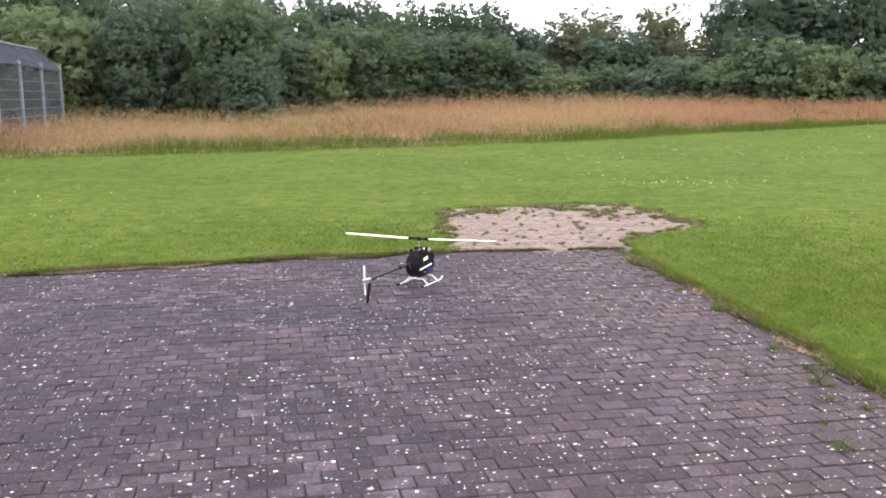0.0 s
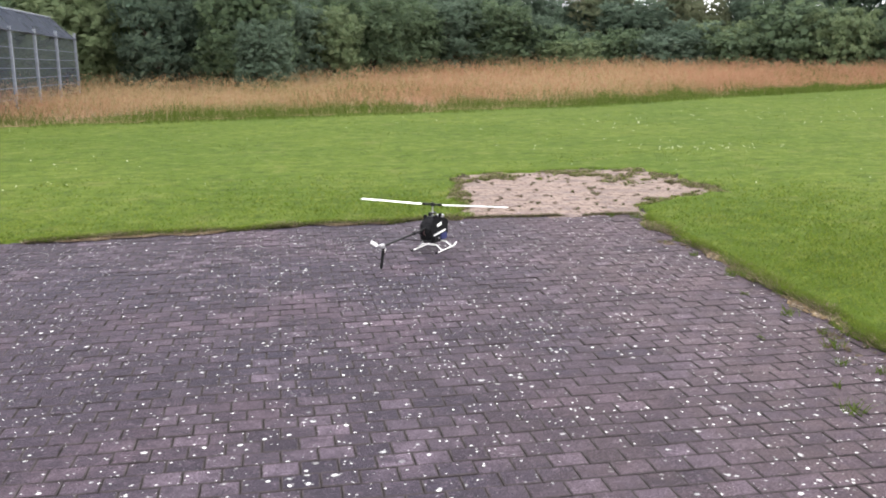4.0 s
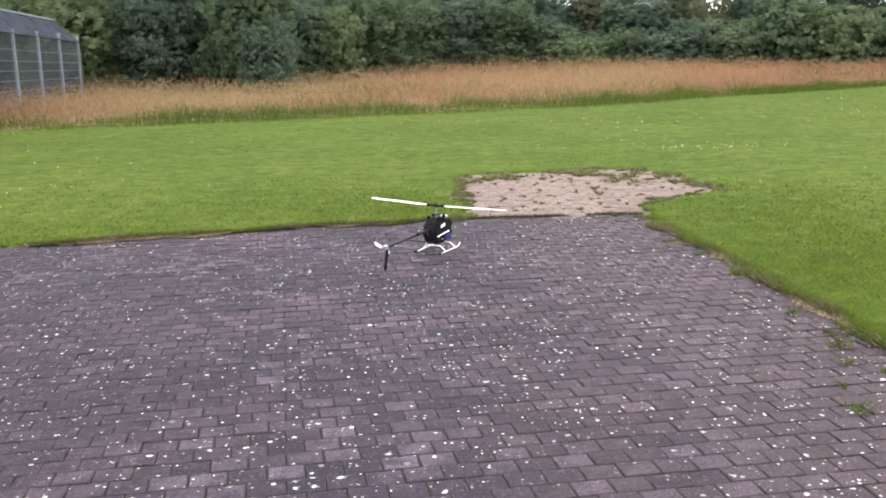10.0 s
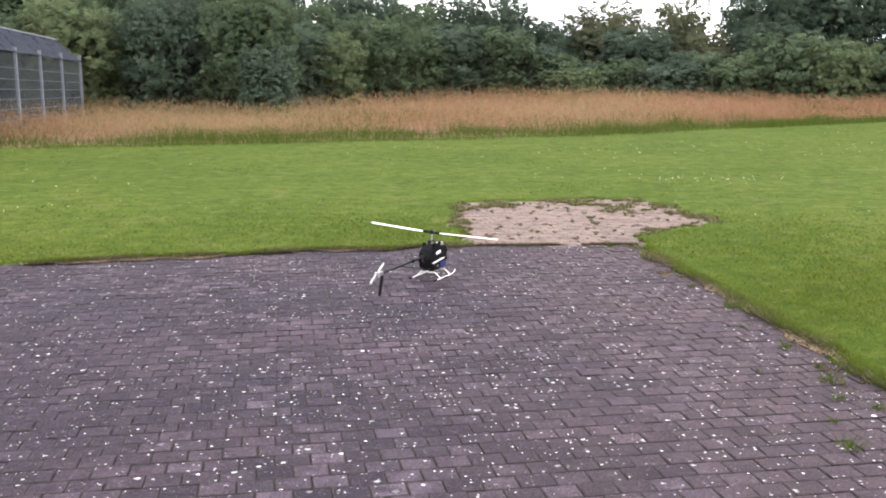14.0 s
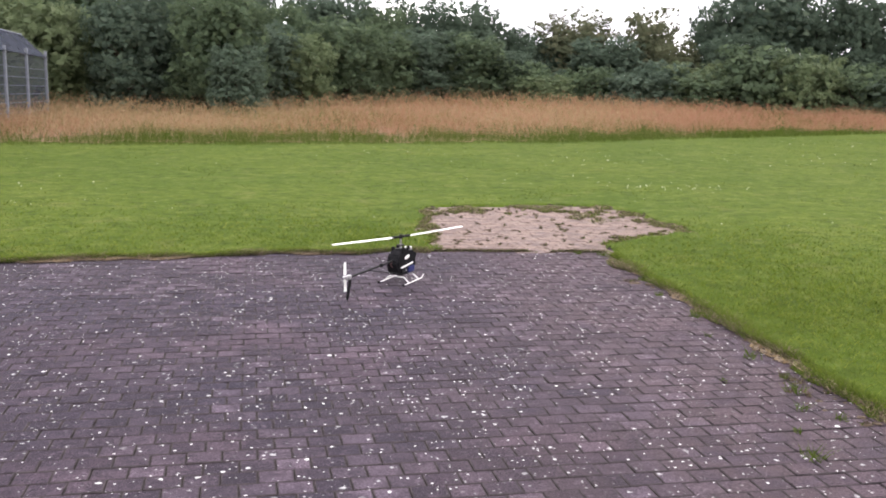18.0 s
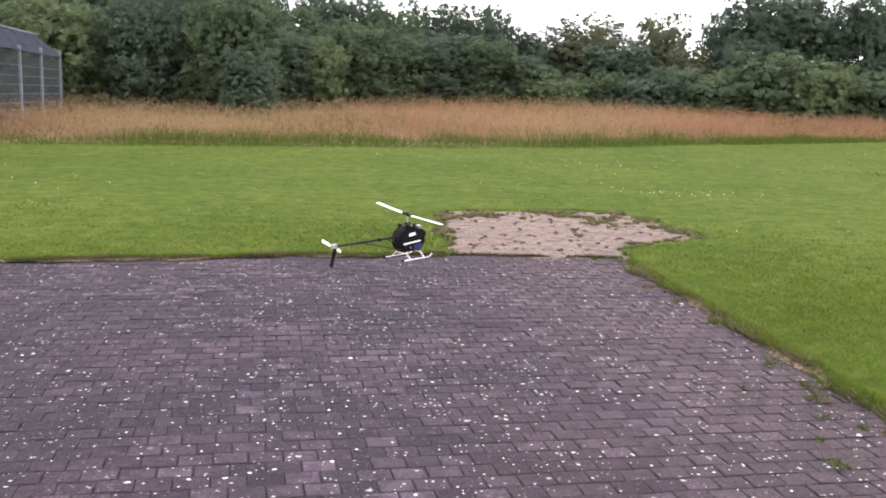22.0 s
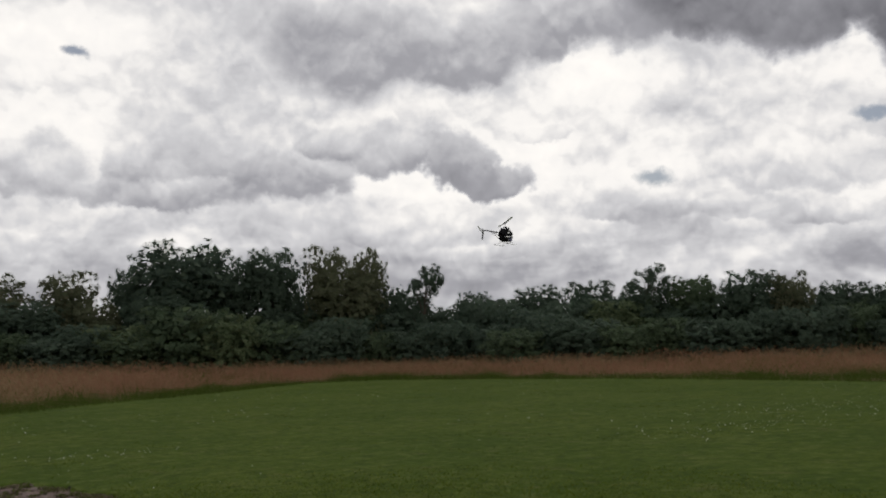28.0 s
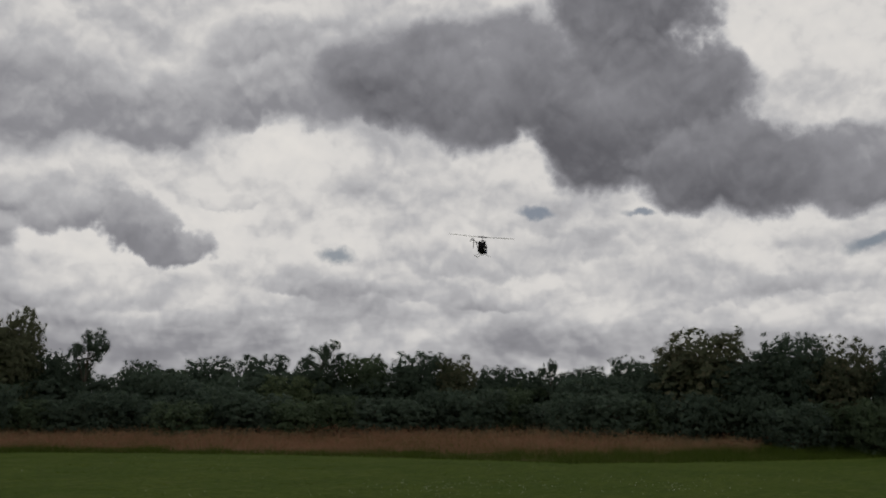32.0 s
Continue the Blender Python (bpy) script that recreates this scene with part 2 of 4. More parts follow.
def paver_material(name, dark, pale, lichen, sand=0.0):
    """Weathered concrete block: each block its own tone, coarse grain, pale lichen dots, dirt."""
    m, t = material(name)
    p = node(t, "ShaderNodeNewGeometry")
    pos = p.outputs["Position"]
    info = node(t, "ShaderNodeObjectInfo").outputs["Random"]
    own = maths(t, "FRACT", maths(t, "ADD", info, p.outputs["Random Per Island"]))
    half = [(a + b) / 2 for a, b in zip(dark, pale)]
    tone = ramp(t, own, [(0.0, [a * 0.5 for a in dark]), (0.06, [a * 0.95 for a in dark]), (0.5, [a * 0.9 for a in half]), (0.85, pale), (0.95, [a * 1.2 for a in pale]), (1.0, [a * 1.6 for a in pale])])
    # broad stains: bluish damp ones and dry pinkish ones
    damp = smooth(t, noise_tex(t, pos, 0.42, 4, 0.6), 0.45, 0.60, 0.0, 0.55)
    c = mix(t, smooth(t, noise_tex(t, pos, 0.5, 3), 0.46, 0.60, 0.0, 0.45), tone, [pale[0] * 1.15, pale[1] * 0.98, pale[2] * 0.95])
    c = mix(t, damp, c, [dark[0] * 0.82, dark[1] * 0.95, dark[2] * 1.12])
    c = mix(t, smooth(t, noise_tex(t, pos, 1.1, 6, 0.65), 0.42, 0.64, 0.0, 0.6), c, [a * 0.62 for a in dark])
    c = mix(t, smooth(t, noise_tex(t, pos, 6, 6, 0.7), 0.45, 0.62, 0.0, 0.6), c, [a * 0.62 for a in dark])
    c = mix(t, smooth(t, noise_tex(t, pos, 14, 6, 0.75), 0.54, 0.66, 0.0, 0.55), c, [a * 1.5 for a in pale])
    if not sand:
        side = maths(t, "ADD", node(t, "ShaderNodeSeparateXYZ", {0: pos}).outputs[0], maths(t, "MULTIPLY", noise_tex(t, pos, 0.6, 5, 0.6), 4.0))
        dust = maths(t, "MULTIPLY", smooth(t, side, 1.2, 4.2, 0.0, 0.5), smooth(t, noise_tex(t, pos, 3.0, 5, 0.65), 0.35, 0.6, 0.35, 1.0))
        c = mix(t, dust, c, (0.112, 0.079, 0.078))
    grain = noise_tex(t, pos, 90, 4, 0.75)
    c = mix(t, smooth(t, grain, 0.38, 0.62, 0.0, 0.75), c, [a * 0.35 for a in dark])
    if sand:
        c = mix(t, smooth(t, noise_tex(t, pos, 2.6, 6, 0.65), 0.30, 0.60, 0.2, sand), c, (0.200, 0.150, 0.126))
        c = mix(t, smooth(t, noise_tex(t, pos, 9, 6, 0.7), 0.54, 0.70, 0.0, 0.7), c, (0.085, 0.062, 0.036))
    flecks = noise_tex(t, pos, 130, 3, 0.8)
    c = mix(t, smooth(t, flecks, 0.57, 0.70, 0.0, 0.6), c, [a * 2.2 for a in pale])
    ragged = maths(t, "MULTIPLY", maths(t, "SUBTRACT", noise_tex(t, pos, 40, 3, 0.6), 0.5), 0.5)
    for dots, spare, grow, seed in ((9.0, 0.55, 0.40, 0.0), (16.0, 0.46, 0.44, 7.0), (30.0, 0.60, 0.7, 13.0)):
        at = node(t, "ShaderNodeVectorMath", {0: pos, 1: (seed, seed, 0.0)}, operation="ADD").outputs[0]
        vor = node(t, "ShaderNodeTexVoronoi", {"Vector": at, "Scale": dots, "Randomness": 1.0})
        key = node(t, "ShaderNodeSeparateColor", {0: vor.outputs["Color"]})
        edge = maths(t, "ADD", vor.outputs["Distance"], ragged)
        size = maths(t, "MULTIPLY", maths(t, "SUBTRACT", key.outputs[0], spare), grow)
        patchy = smooth(t, noise_tex(t, at, 0.9, 5, 0.65), 0.38, 0.56)
        dot = maths(t, "MULTIPLY", smooth(t, maths(t, "SUBTRACT", size, edge), -0.04, 0.06), maths(t, "MULTIPLY", patchy, lichen))
        c = mix(t, dot, c, mix(t, key.outputs[1], (0.26, 0.27, 0.27), (0.72, 0.72, 0.70)))
    finish(t, c, 0.85, 0, maths(t, "ADD", grain, noise_tex(t, pos, 22)), 0.008, 0.9, 0.12)
    return m


def leaf_material(name, dark, light, warm=None, through_light=0.35, gloss=0.25):
    m, t = material(name)
    g = node(t, "ShaderNodeNewGeometry")
    info = node(t, "ShaderNodeObjectInfo").outputs["Random"]
    stops = [(0.0, dark), (0.6, [(a + b) / 2 for a, b in zip(dark, light)]), (1.0, warm or light)]
    c = ramp(t, g.outputs["Random Per Island"], stops)
    c = mix(t, maths(t, "MULTIPLY", info, 0.75), c, light)
    p = node(t, "ShaderNodeBsdfPrincipled", {"Base Color": c, "Roughness": 0.65, "Specular IOR Level": gloss})
    tr = node(t, "ShaderNodeBsdfTranslucent", {0: c})
    s = node(t, "ShaderNodeMixShader", {0: through_light, 1: p.outputs[0], 2: tr.outputs[0]})
    node(t, "ShaderNodeOutputMaterial", {0: s.outputs[0]})
    return m


def bark_material():
    m, t = material("bark")
    v = node(t, "ShaderNodeTexCoord").outputs["Object"]
    n = noise_tex(t, v, 9)
    finish(t, ramp(t, n, [(0.3, (0.03, 0.024, 0.018)), (0.7, (0.10, 0.085, 0.065))]), 0.9, 0, n, 0.03, 0.8, 0.2)
    return m


def net_material(name, colour, cover):
    """Fine wire netting: too fine to see the wires singly, partly see-through."""
    m, t = material(name)
    v = node(t, "ShaderNodeTexCoord").outputs["Object"]
    n = noise_tex(t, v, 1.4, 6, 0.65)
    c = mix(t, n, [a * 0.75 for a in colour], [a * 1.2 for a in colour])
    d = node(t, "ShaderNodeBsdfDiffuse", {0: c, 1: 1.0})
    tr = node(t, "ShaderNodeBsdfTransparent")
    s = node(t, "ShaderNodeMixShader", {0: smooth(t, n, 0.3, 0.7, cover * 0.85, cover * 1.1), 1: tr.outputs[0], 2: d.outputs[0]})
    node(t, "ShaderNodeOutputMaterial", {0: s.outputs[0]})
    return m


MAT_LAWN, MAT_SOIL, MAT_BED = lawn_material(), soil_material(), bed_material()
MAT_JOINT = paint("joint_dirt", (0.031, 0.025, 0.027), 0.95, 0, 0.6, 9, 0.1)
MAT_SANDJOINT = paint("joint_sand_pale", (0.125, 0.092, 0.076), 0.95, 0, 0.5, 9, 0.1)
MAT_PAVER = paver_material("paver_concrete", (0.0300, 0.0238, 0.0354), (0.090, 0.069, 0.089), 0.9)
MAT_SANDY = paver_material("paver_sandy", (0.085, 0.068, 0.068), (0.145, 0.114, 0.108), 0.3, 0.78)
MAT_BLADE = leaf_material("grass_blade", (0.062, 0.100, 0.012), (0.100, 0.140, 0.019), (0.158, 0.178, 0.035), 0.45, 0.05)
MAT_BLADE_DEEP = leaf_material("rank_grass", (0.031, 0.053, 0.009), (0.060, 0.090, 0.014), (0.100, 0.118, 0.028), 0.4, 0.05)
MAT_SEED = leaf_material("seed_heads", (0.235, 0.125, 0.076), (0.275, 0.155, 0.096), (0.32, 0.195, 0.12), 0.5, 0.05)
MAT_STRAW = leaf_material("straw", (0.24, 0.17, 0.09), (0.29, 0.215, 0.118), (0.35, 0.27, 0.16), 0.4, 0.05)
MAT_CLOVER = leaf_material("clover_heads", (0.16, 0.19, 0.10), (0.25, 0.28, 0.18), (0.36, 0.37, 0.29), 0.2, 0.05)
# tree leaves paler and bluer: distance haze put into their colour
MAT_LEAF = [leaf_material("leaves_dark", (0.067, 0.100, 0.074), (0.090, 0.128, 0.088), (0.112, 0.148, 0.100), through_light=0.5, gloss=0.1),
            leaf_material("leaves_mid", (0.070, 0.104, 0.062), (0.098, 0.138, 0.076), (0.120, 0.162, 0.084), through_light=0.5, gloss=0.1),
            leaf_material("leaves_pale", (0.098, 0.138, 0.072), (0.140, 0.180, 0.092), (0.180, 0.212, 0.112), through_light=0.5, gloss=0.1),
            leaf_material("leaves_olive", (0.092, 0.114, 0.068), (0.134, 0.148, 0.084), (0.184, 0.168, 0.104), through_light=0.5, gloss=0.1)]
MAT_BARK = bark_material()
MAT_NET = net_material("wire_netting", (0.085, 0.10, 0.115), 0.33)
MAT_ROOFNET = net_material("roof_netting", (0.045, 0.051, 0.065), 0.92)
MAT_GALV = paint("galvanised_post", (0.15, 0.165, 0.19), 0.7, 0.0, 0.2, 6)
MAT_DARKBACK = paint("dark_backing", (0.05, 0.052, 0.058), 0.85, 0, 0.4, 3)
MAT_BLACK = paint("black_plastic", (0.0035, 0.0035, 0.0045), 0.6, spec=0.04)
MAT_CARBON = paint("carbon_tube", (0.005, 0.005, 0.006), 0.5, spec=0.08)
MAT_WHITE = paint("white_plastic", (0.80, 0.80, 0.78), 0.4, 0, 0.05)
MAT_BLADEWHITE = paint("white_rotor_blade", (0.82, 0.83, 0.80), 0.35, 0, 0.04)
MAT_BLUE = paint("blue_tank", (0.008, 0.014, 0.085), 0.4)
MAT_STEEL = paint("steel", (0.55, 0.55, 0.56), 0.3, 0.9, 0.1)
MAT_CLOD = paint("soil_clod", (0.062, 0.043, 0.026), 0.95, 0, 0.5, 25)
MAT_SANDLINE = leaf_material("dry_thatch", (0.16, 0.124, 0.085), (0.24, 0.192, 0.135), (0.32, 0.265, 0.195), 0.1, 0.05)
MAT_RED = paint("red_wire", (0.06, 0.01, 0.01), 0.5)


# ---- mesh helpers ----
def mesh_object(name, verts, faces, mats, index=None, parent=None):
    me = bpy.data.meshes.new(name)
    me.from_pydata(verts, [], faces)
    for m in mats if isinstance(mats, (list, tuple)) else [mats]:
        me.materials.append(m)
    if index is not None:
        me.polygons.foreach_set("material_index", np.asarray(index, dtype=np.int32))
    me.update()
    ob = new(name, me)
    ob.parent = parent
    return ob


def part(name, bm, mat, parent=None, label="", smooth_shade=False):
    me = bpy.data.meshes.new(name)
    bm.to_mesh(me)
    bm.free()
    me.materials.append(mat)
    if smooth_shade:
        me.polygons.foreach_set("use_smooth", [True] * len(me.polygons))
    ob = new(name, me)
    ob.parent = parent
    if label:
        tagged(ob, label)
    return ob


def box(bm, size, at, bevel=0.0, turn=None):
    r = bmesh.ops.create_cube(bm, size=1.0)
    vs = r["verts"]
    bmesh.ops.scale(bm, vec=size, verts=vs)
    if bevel:
        es = list({e for v in vs for e in v.link_edges})
        b = bmesh.ops.bevel(bm, geom=es, offset=bevel, segments=2, affect="EDGES")
        vs = list({v for f in b["faces"] for v in f.verts} | {v for v in vs if v.is_valid})
    m = Matrix.Translation(at) @ (turn.to_4x4() if turn else Matrix())
    bmesh.ops.transform(bm, matrix=m, verts=vs)
    return bm


def tube(bm, a, b, r0, r1=None, sides=8):
    a, b = Vector(a), Vector(b)
    r1 = r0 if r1 is None else r1
    q = (b - a).to_track_quat("Z", "Y").to_matrix()
    rings = []
    for p, r in ((a, r0), (b, r1)):
        rings.append([bm.verts.new(p + q @ Vector((r * cos(2 * pi * k / sides), r * sin(2 * pi * k / sides), 0))) for k in range(sides)])
    for k in range(sides):
        bm.faces.new((rings[0][k], rings[0][(k + 1) % sides], rings[1][(k + 1) % sides], rings[1][k]))
    bm.faces.new(rings[0][::-1])
    bm.faces.new(rings[1])
    return bm


def inside(poly, pts):
    x, y = pts[:, 0], pts[:, 1]
    res = np.zeros(len(pts), bool)
    for (x0, y0), (x1, y1) in zip(poly, poly[1:] + poly[:1]):
        if y0 == y1:
            continue
        cross = ((y0 > y) != (y1 > y)) & (x < (x1 - x0) * (y - y0) / (y1 - y0) + x0)
        res ^= cross
    return res


def away(poly, pts):
    best = np.full(len(pts), 1e9)
    for a, b in zip(poly, poly[1:] + poly[:1]):
        a, b = np.array(a), np.array(b)
        d = b - a
        s = np.clip(((pts - a) @ d) / (d @ d), 0, 1)
        best = np.minimum(best, np.hypot(*(pts - a - s[:, None] * d).T))
    return best


rng = np.random.default_rng(7)


def spikes(name, at, base_z, height, width, lean, mats, index=None, parent=None):
    """Many upright pointed blades, one triangle each, as one mesh."""
    n = len(at)
    turn = rng.uniform(0, pi, n)
    tip = rng.normal(0, 1, (n, 2)) * np.asarray(lean).reshape(-1, 1) * np.asarray(height).reshape(-1, 1)
    ox, oy = np.cos(turn) * width / 2, np.sin(turn) * width / 2
    v = np.empty((n, 3, 3))
    v[:, 0] = np.stack([at[:, 0] - ox, at[:, 1] - oy, np.zeros(n) + base_z], 1)
    v[:, 1] = np.stack([at[:, 0] + ox, at[:, 1] + oy, np.zeros(n) + base_z], 1)
    v[:, 2] = np.stack([at[:, 0] + tip[:, 0], at[:, 1] + tip[:, 1], base_z + np.zeros(n) + height], 1)
    return fast_mesh(name, v.reshape(-1, 3), 3, mats, index, parent)


def fast_mesh(name, verts, corner, mats, index=None, parent=None):
    """Separate faces of so many corners each, from a vertex array."""
    me = bpy.data.meshes.new(name)
    n = len(verts) // corner
    me.vertices.add(len(verts))
    me.vertices.foreach_set("co", np.asarray(verts, dtype=np.float32).ravel())
    me.loops.add(n * corner)
    me.loops.foreach_set("vertex_index", np.arange(n * corner, dtype=np.int32))
    me.polygons.add(n)
    me.polygons.foreach_set("loop_start", np.arange(0, n * corner, corner, dtype=np.int32))
    for m in mats if isinstance(mats, (list, tuple)) else [mats]:
        me.materials.append(m)
    if index is not None:
        me.polygons.foreach_set("material_index", np.asarray(index, dtype=np.int32))
    me.update(calc_edges=True)
    ob = new(name, me)
    ob.parent = parent
    return ob


# ---- ground: one sheet, the paved yard sunk a little into the lawn ----
YARD = [(-12.0, 9.25), (-5.08, 10.94), (-3.92, 11.28), (-2.65, 11.62), (-1.79, 11.87), (-0.6, 12.05), (0.12, 12.21), (2.25, 12.4),
        (2.44, 11.05), (2.58, 10.24), (2.67, 9.15), (2.80, 8.07), (2.96, 7.21), (3.04, 6.79), (3.4, 3.5), (3.8, 0.0), (4.1, -5.0), (-12.0, -5.0)]
PATCH = [(0.12, 12.1), (-0.12, 14.32), (-0.17, 15.91), (0.16, 16.46), (1.16, 16.84), (2.18, 17.08), (3.17, 16.99), (3.47, 15.63),
         (3.75, 14.65), (3.95, 14.05), (2.94, 13.57), (2.25, 12.7), (2.25, 12.1)]


def ragged(poly, amp, lo, hi, scale=1.4):
    """The outline cut into short pieces and pushed in and out, where it lies between those distances ahead."""
    out = []
    for (x0, y0), (x1, y1) in zip(poly, poly[1:] + poly[:1]):
        n = max(1, int(hypot(x1 - x0, y1 - y0) / 0.12)) if lo < max(y0, y1) and min(y0, y1) < hi and x0 > -8 else 1
        for k in range(n):
            x, y = x0 + (x1 - x0) * k / n, y0 + (y1 - y0) * k / n
            push = amp * (noise.noise((x * scale, y * scale, 2.0)) + 0.5 * noise.noise((x * 4, y * 4, 7.0))) if n > 1 else 0.0
            ln = hypot(x1 - x0, y1 - y0)
            out.append((round(x - push * (y1 - y0) / ln, 3), round(y + push * (x1 - x0) / ln, 3)))
    return out


YARD = ragged(YARD, 0.10, 3.0, 12.3)
PATCH = ragged(PATCH, 0.26, 12.6, 18.0)
# where the mown lawn ends and the tall meadow begins
BORDER = [(-60.0, 10.0), (-12.6, 19.0), (-14.1, 25.4), (-13.2, 27.9), (-10.4, 28.9), (-7.0, 29.9), (-3.4, 31.2), (0.3, 32.2), (4.6, 34.4),
          (9.8, 38.0), (15.9, 42.0), (21.9, 46.4), (26.5, 46.6), (29.5, 42.0), (33.5, 35.0), (35.6, 27.0), (36.2, 20.8), (40.2, 17.8),
          (46.0, 14.6), (60.0, 9.0), (60.0, -60.0), (-60.0, -60.0)]


def rise(pts):
    """The meadow climbs gently from the mown edge towards the trees."""
    slope = 0.016 + 0.020 * np.clip((np.degrees(np.arctan2(pts[:, 0], pts[:, 1])) + 12) / 14, 0, 1)
    return np.where(inside(BORDER, pts), 0.0, slope * np.clip(away(BORDER, pts) - 2.0, 0, 30))


def axis(lo, hi, step, mid_lo, mid_hi, mid_step, far):
    a = np.arange(lo, hi + 1e-6, step)
    b0, b1 = np.arange(mid_lo, lo - 1e-6, mid_step), np.arange(hi + mid_step, mid_hi, mid_step)
    c = np.array([mid_hi + 6, mid_hi + 20, mid_hi + 60, mid_hi + 150, far])
    return np.unique(np.concatenate([-c[::-1], b0, a, b1, c]).round(3))


def build_ground():
    xs = axis(-7.0, 5.0, 0.1, -62, 62, 1.0, 900.0)
    ys = axis(2.5, 18.0, 0.1, -62, 62, 1.0, 900.0)
    gx, gy = np.meshgrid(xs, ys)
    pts = np.stack([gx.ravel(), gy.ravel()], 1)
    yard, patch = inside(YARD, pts), inside(PATCH, pts)
    both = yard | patch
    d = np.where(both, -np.maximum(np.where(yard, away(YARD, pts), 0), np.where(patch, away(PATCH, pts), 0)), np.minimum(away(YARD, pts), away(PATCH, pts)))
    z = 0.035 - 0.105 * np.clip((0.06 - d) / 0.12, 0, 1)
    bumps = np.array([noise.noise((x * 0.35, y * 0.35, 0.0)) for x, y in pts])
    z += np.where(both, 0, 0.012 * bumps)
    z += rise(pts)
    verts = np.column_stack([pts, z])
    nx, ny = len(xs), len(ys)
    i = np.arange(nx * ny).reshape(ny, nx)
    faces = np.stack([i[:-1, :-1], i[:-1, 1:], i[1:, 1:], i[1:, :-1]], -1).reshape(-1, 4)
    mid = pts[faces].mean(1)
    lawn = inside(BORDER, mid)
    dirt = (inside(YARD, mid) | inside(PATCH, mid))
    index = np.where(dirt, 2, np.where(lawn | (away(BORDER, mid) < 1.5), 0, 1))
    g = mesh_object("ground", verts.tolist(), faces.tolist(), [MAT_LAWN, MAT_SOIL, MAT_BED], index)
    return tagged(g, "mown green lawn running into rough meadow soil", "ground", kind="structure")


build_ground()


# ---- tall meadow, lawn blades, flowers ----
def scatter(n, x0, x1, y0, y1):
    return np.stack([rng.uniform(x0, x1, n), rng.uniform(y0, y1, n)], 1)


def clumpy(pts, scale, seed=0.0):
    return np.array([noise.noise((x * scale, y * scale, seed)) for x, y in pts])


def meadow_height(p, d):
    """Grass height: low at the mown edge, waist-high towards the trees."""
    return np.clip(0.34 + 0.07 * d, 0.34, 0.62) + 0.013 * np.clip(d, 0, 40) + 0.22 * clumpy(p, 0.2) + 0.22 * clumpy(p, 0.7, 2.0) + 0.12 * clumpy(p, 2.0, 3.0)


def build_meadow():
    p = scatter(1250000, -50, 72, 8, 80)
    p = p[~inside(BORDER, p) & (p[:, 1] > 0.12 * np.abs(p[:, 0]))]
    d = away(BORDER, p)
    keep = rng.uniform(0, 1, len(p)) < np.clip(1.2 - d / 20, 0.16, 1)
    p, d = p[keep], d[keep]
    n = len(p)
    far = np.hypot(p[:, 0], p[:, 1])
    h = meadow_height(p, d) * (0.62 + 0.5 * rng.beta(2.2, 2.0, n))
    bearing = np.degrees(np.arctan2(p[:, 0], p[:, 1]))
    green_edge = 2.9 - 1.5 * np.clip(bearing / 15, 0, 1) + 2.0 * clumpy(p, 0.3, 4.0) + 3.5 * np.clip((bearing - 48) / 20, 0, 1)
    green = rng.uniform(0, 1, n) < np.clip(1.0 - (d - green_edge) / 1.2, np.clip(0.08 + 0.5 * clumpy(p, 0.13, 31.0), 0.06, 0.4), 1)
    straw = rng.uniform(0, 1, n) < np.clip(0.18 + 0.04 * (d - 6) + 0.7 * clumpy(p, 0.09, 5.0) + 0.35 * np.clip((-4 - bearing) / 8, 0, 1), 0.06, 0.85)
    index = np.where(green, 0, np.where(straw, 2, 1))
    w_ = np.clip(far * 0.0006, 0.012, 0.04) * rng.uniform(0.6, 1.2, n)
    half = rng.uniform(0, 1, n) < 0.3
    s = half | green
    tall = 1 + 0.3 * (rng.uniform(0, 1, n) < 0.05)
    up = rise(p)
    m = spikes("tall_meadow_grass", p[s], up[s], np.where(green, h * (0.75 + 0.5 * clumpy(p, 0.5, 14.0)), h * tall * 0.95)[s], w_[s] * 0.8, 0.5, [MAT_BLADE_DEEP, MAT_SEED, MAT_STRAW], index[s])
    tagged(m, "tall dry reddish-brown meadow grass with green edge", "grass", kind="stuff")
    # loose seed heads that float over the stalks
    q = ~s
    p, h, idx, up = p[q], h[q], index[q], up[q]
    k = len(p)
    a = rng.uniform(0, 2 * pi, k)
    r_ = np.clip(np.hypot(p[:, 0], p[:, 1]) * 0.00045, 0.01, 0.024) * rng.uniform(0.6, 1.3, k)
    top = up + h * rng.uniform(0.5, 1.15, k)
    v = np.empty((k, 3, 3))
    v[:, 0] = np.stack([p[:, 0] - r_ * np.cos(a), p[:, 1] - r_ * np.sin(a), top - r_], 1)
    v[:, 1] = np.stack([p[:, 0] + r_ * np.cos(a), p[:, 1] + r_ * np.sin(a), top - r_ * 1.6], 1)
    v[:, 2] = np.stack([p[:, 0] + rng.normal(0, 0.05, k), p[:, 1] + rng.normal(0, 0.05, k), top + r_ * 2.2], 1)
    m = fast_mesh("meadow_seed_heads", v.reshape(-1, 3), 3, [MAT_BLADE_DEEP, MAT_SEED, MAT_STRAW], idx)
    tagged(m, "feathery pinkish-brown seed heads over the meadow", "grass", kind="stuff")


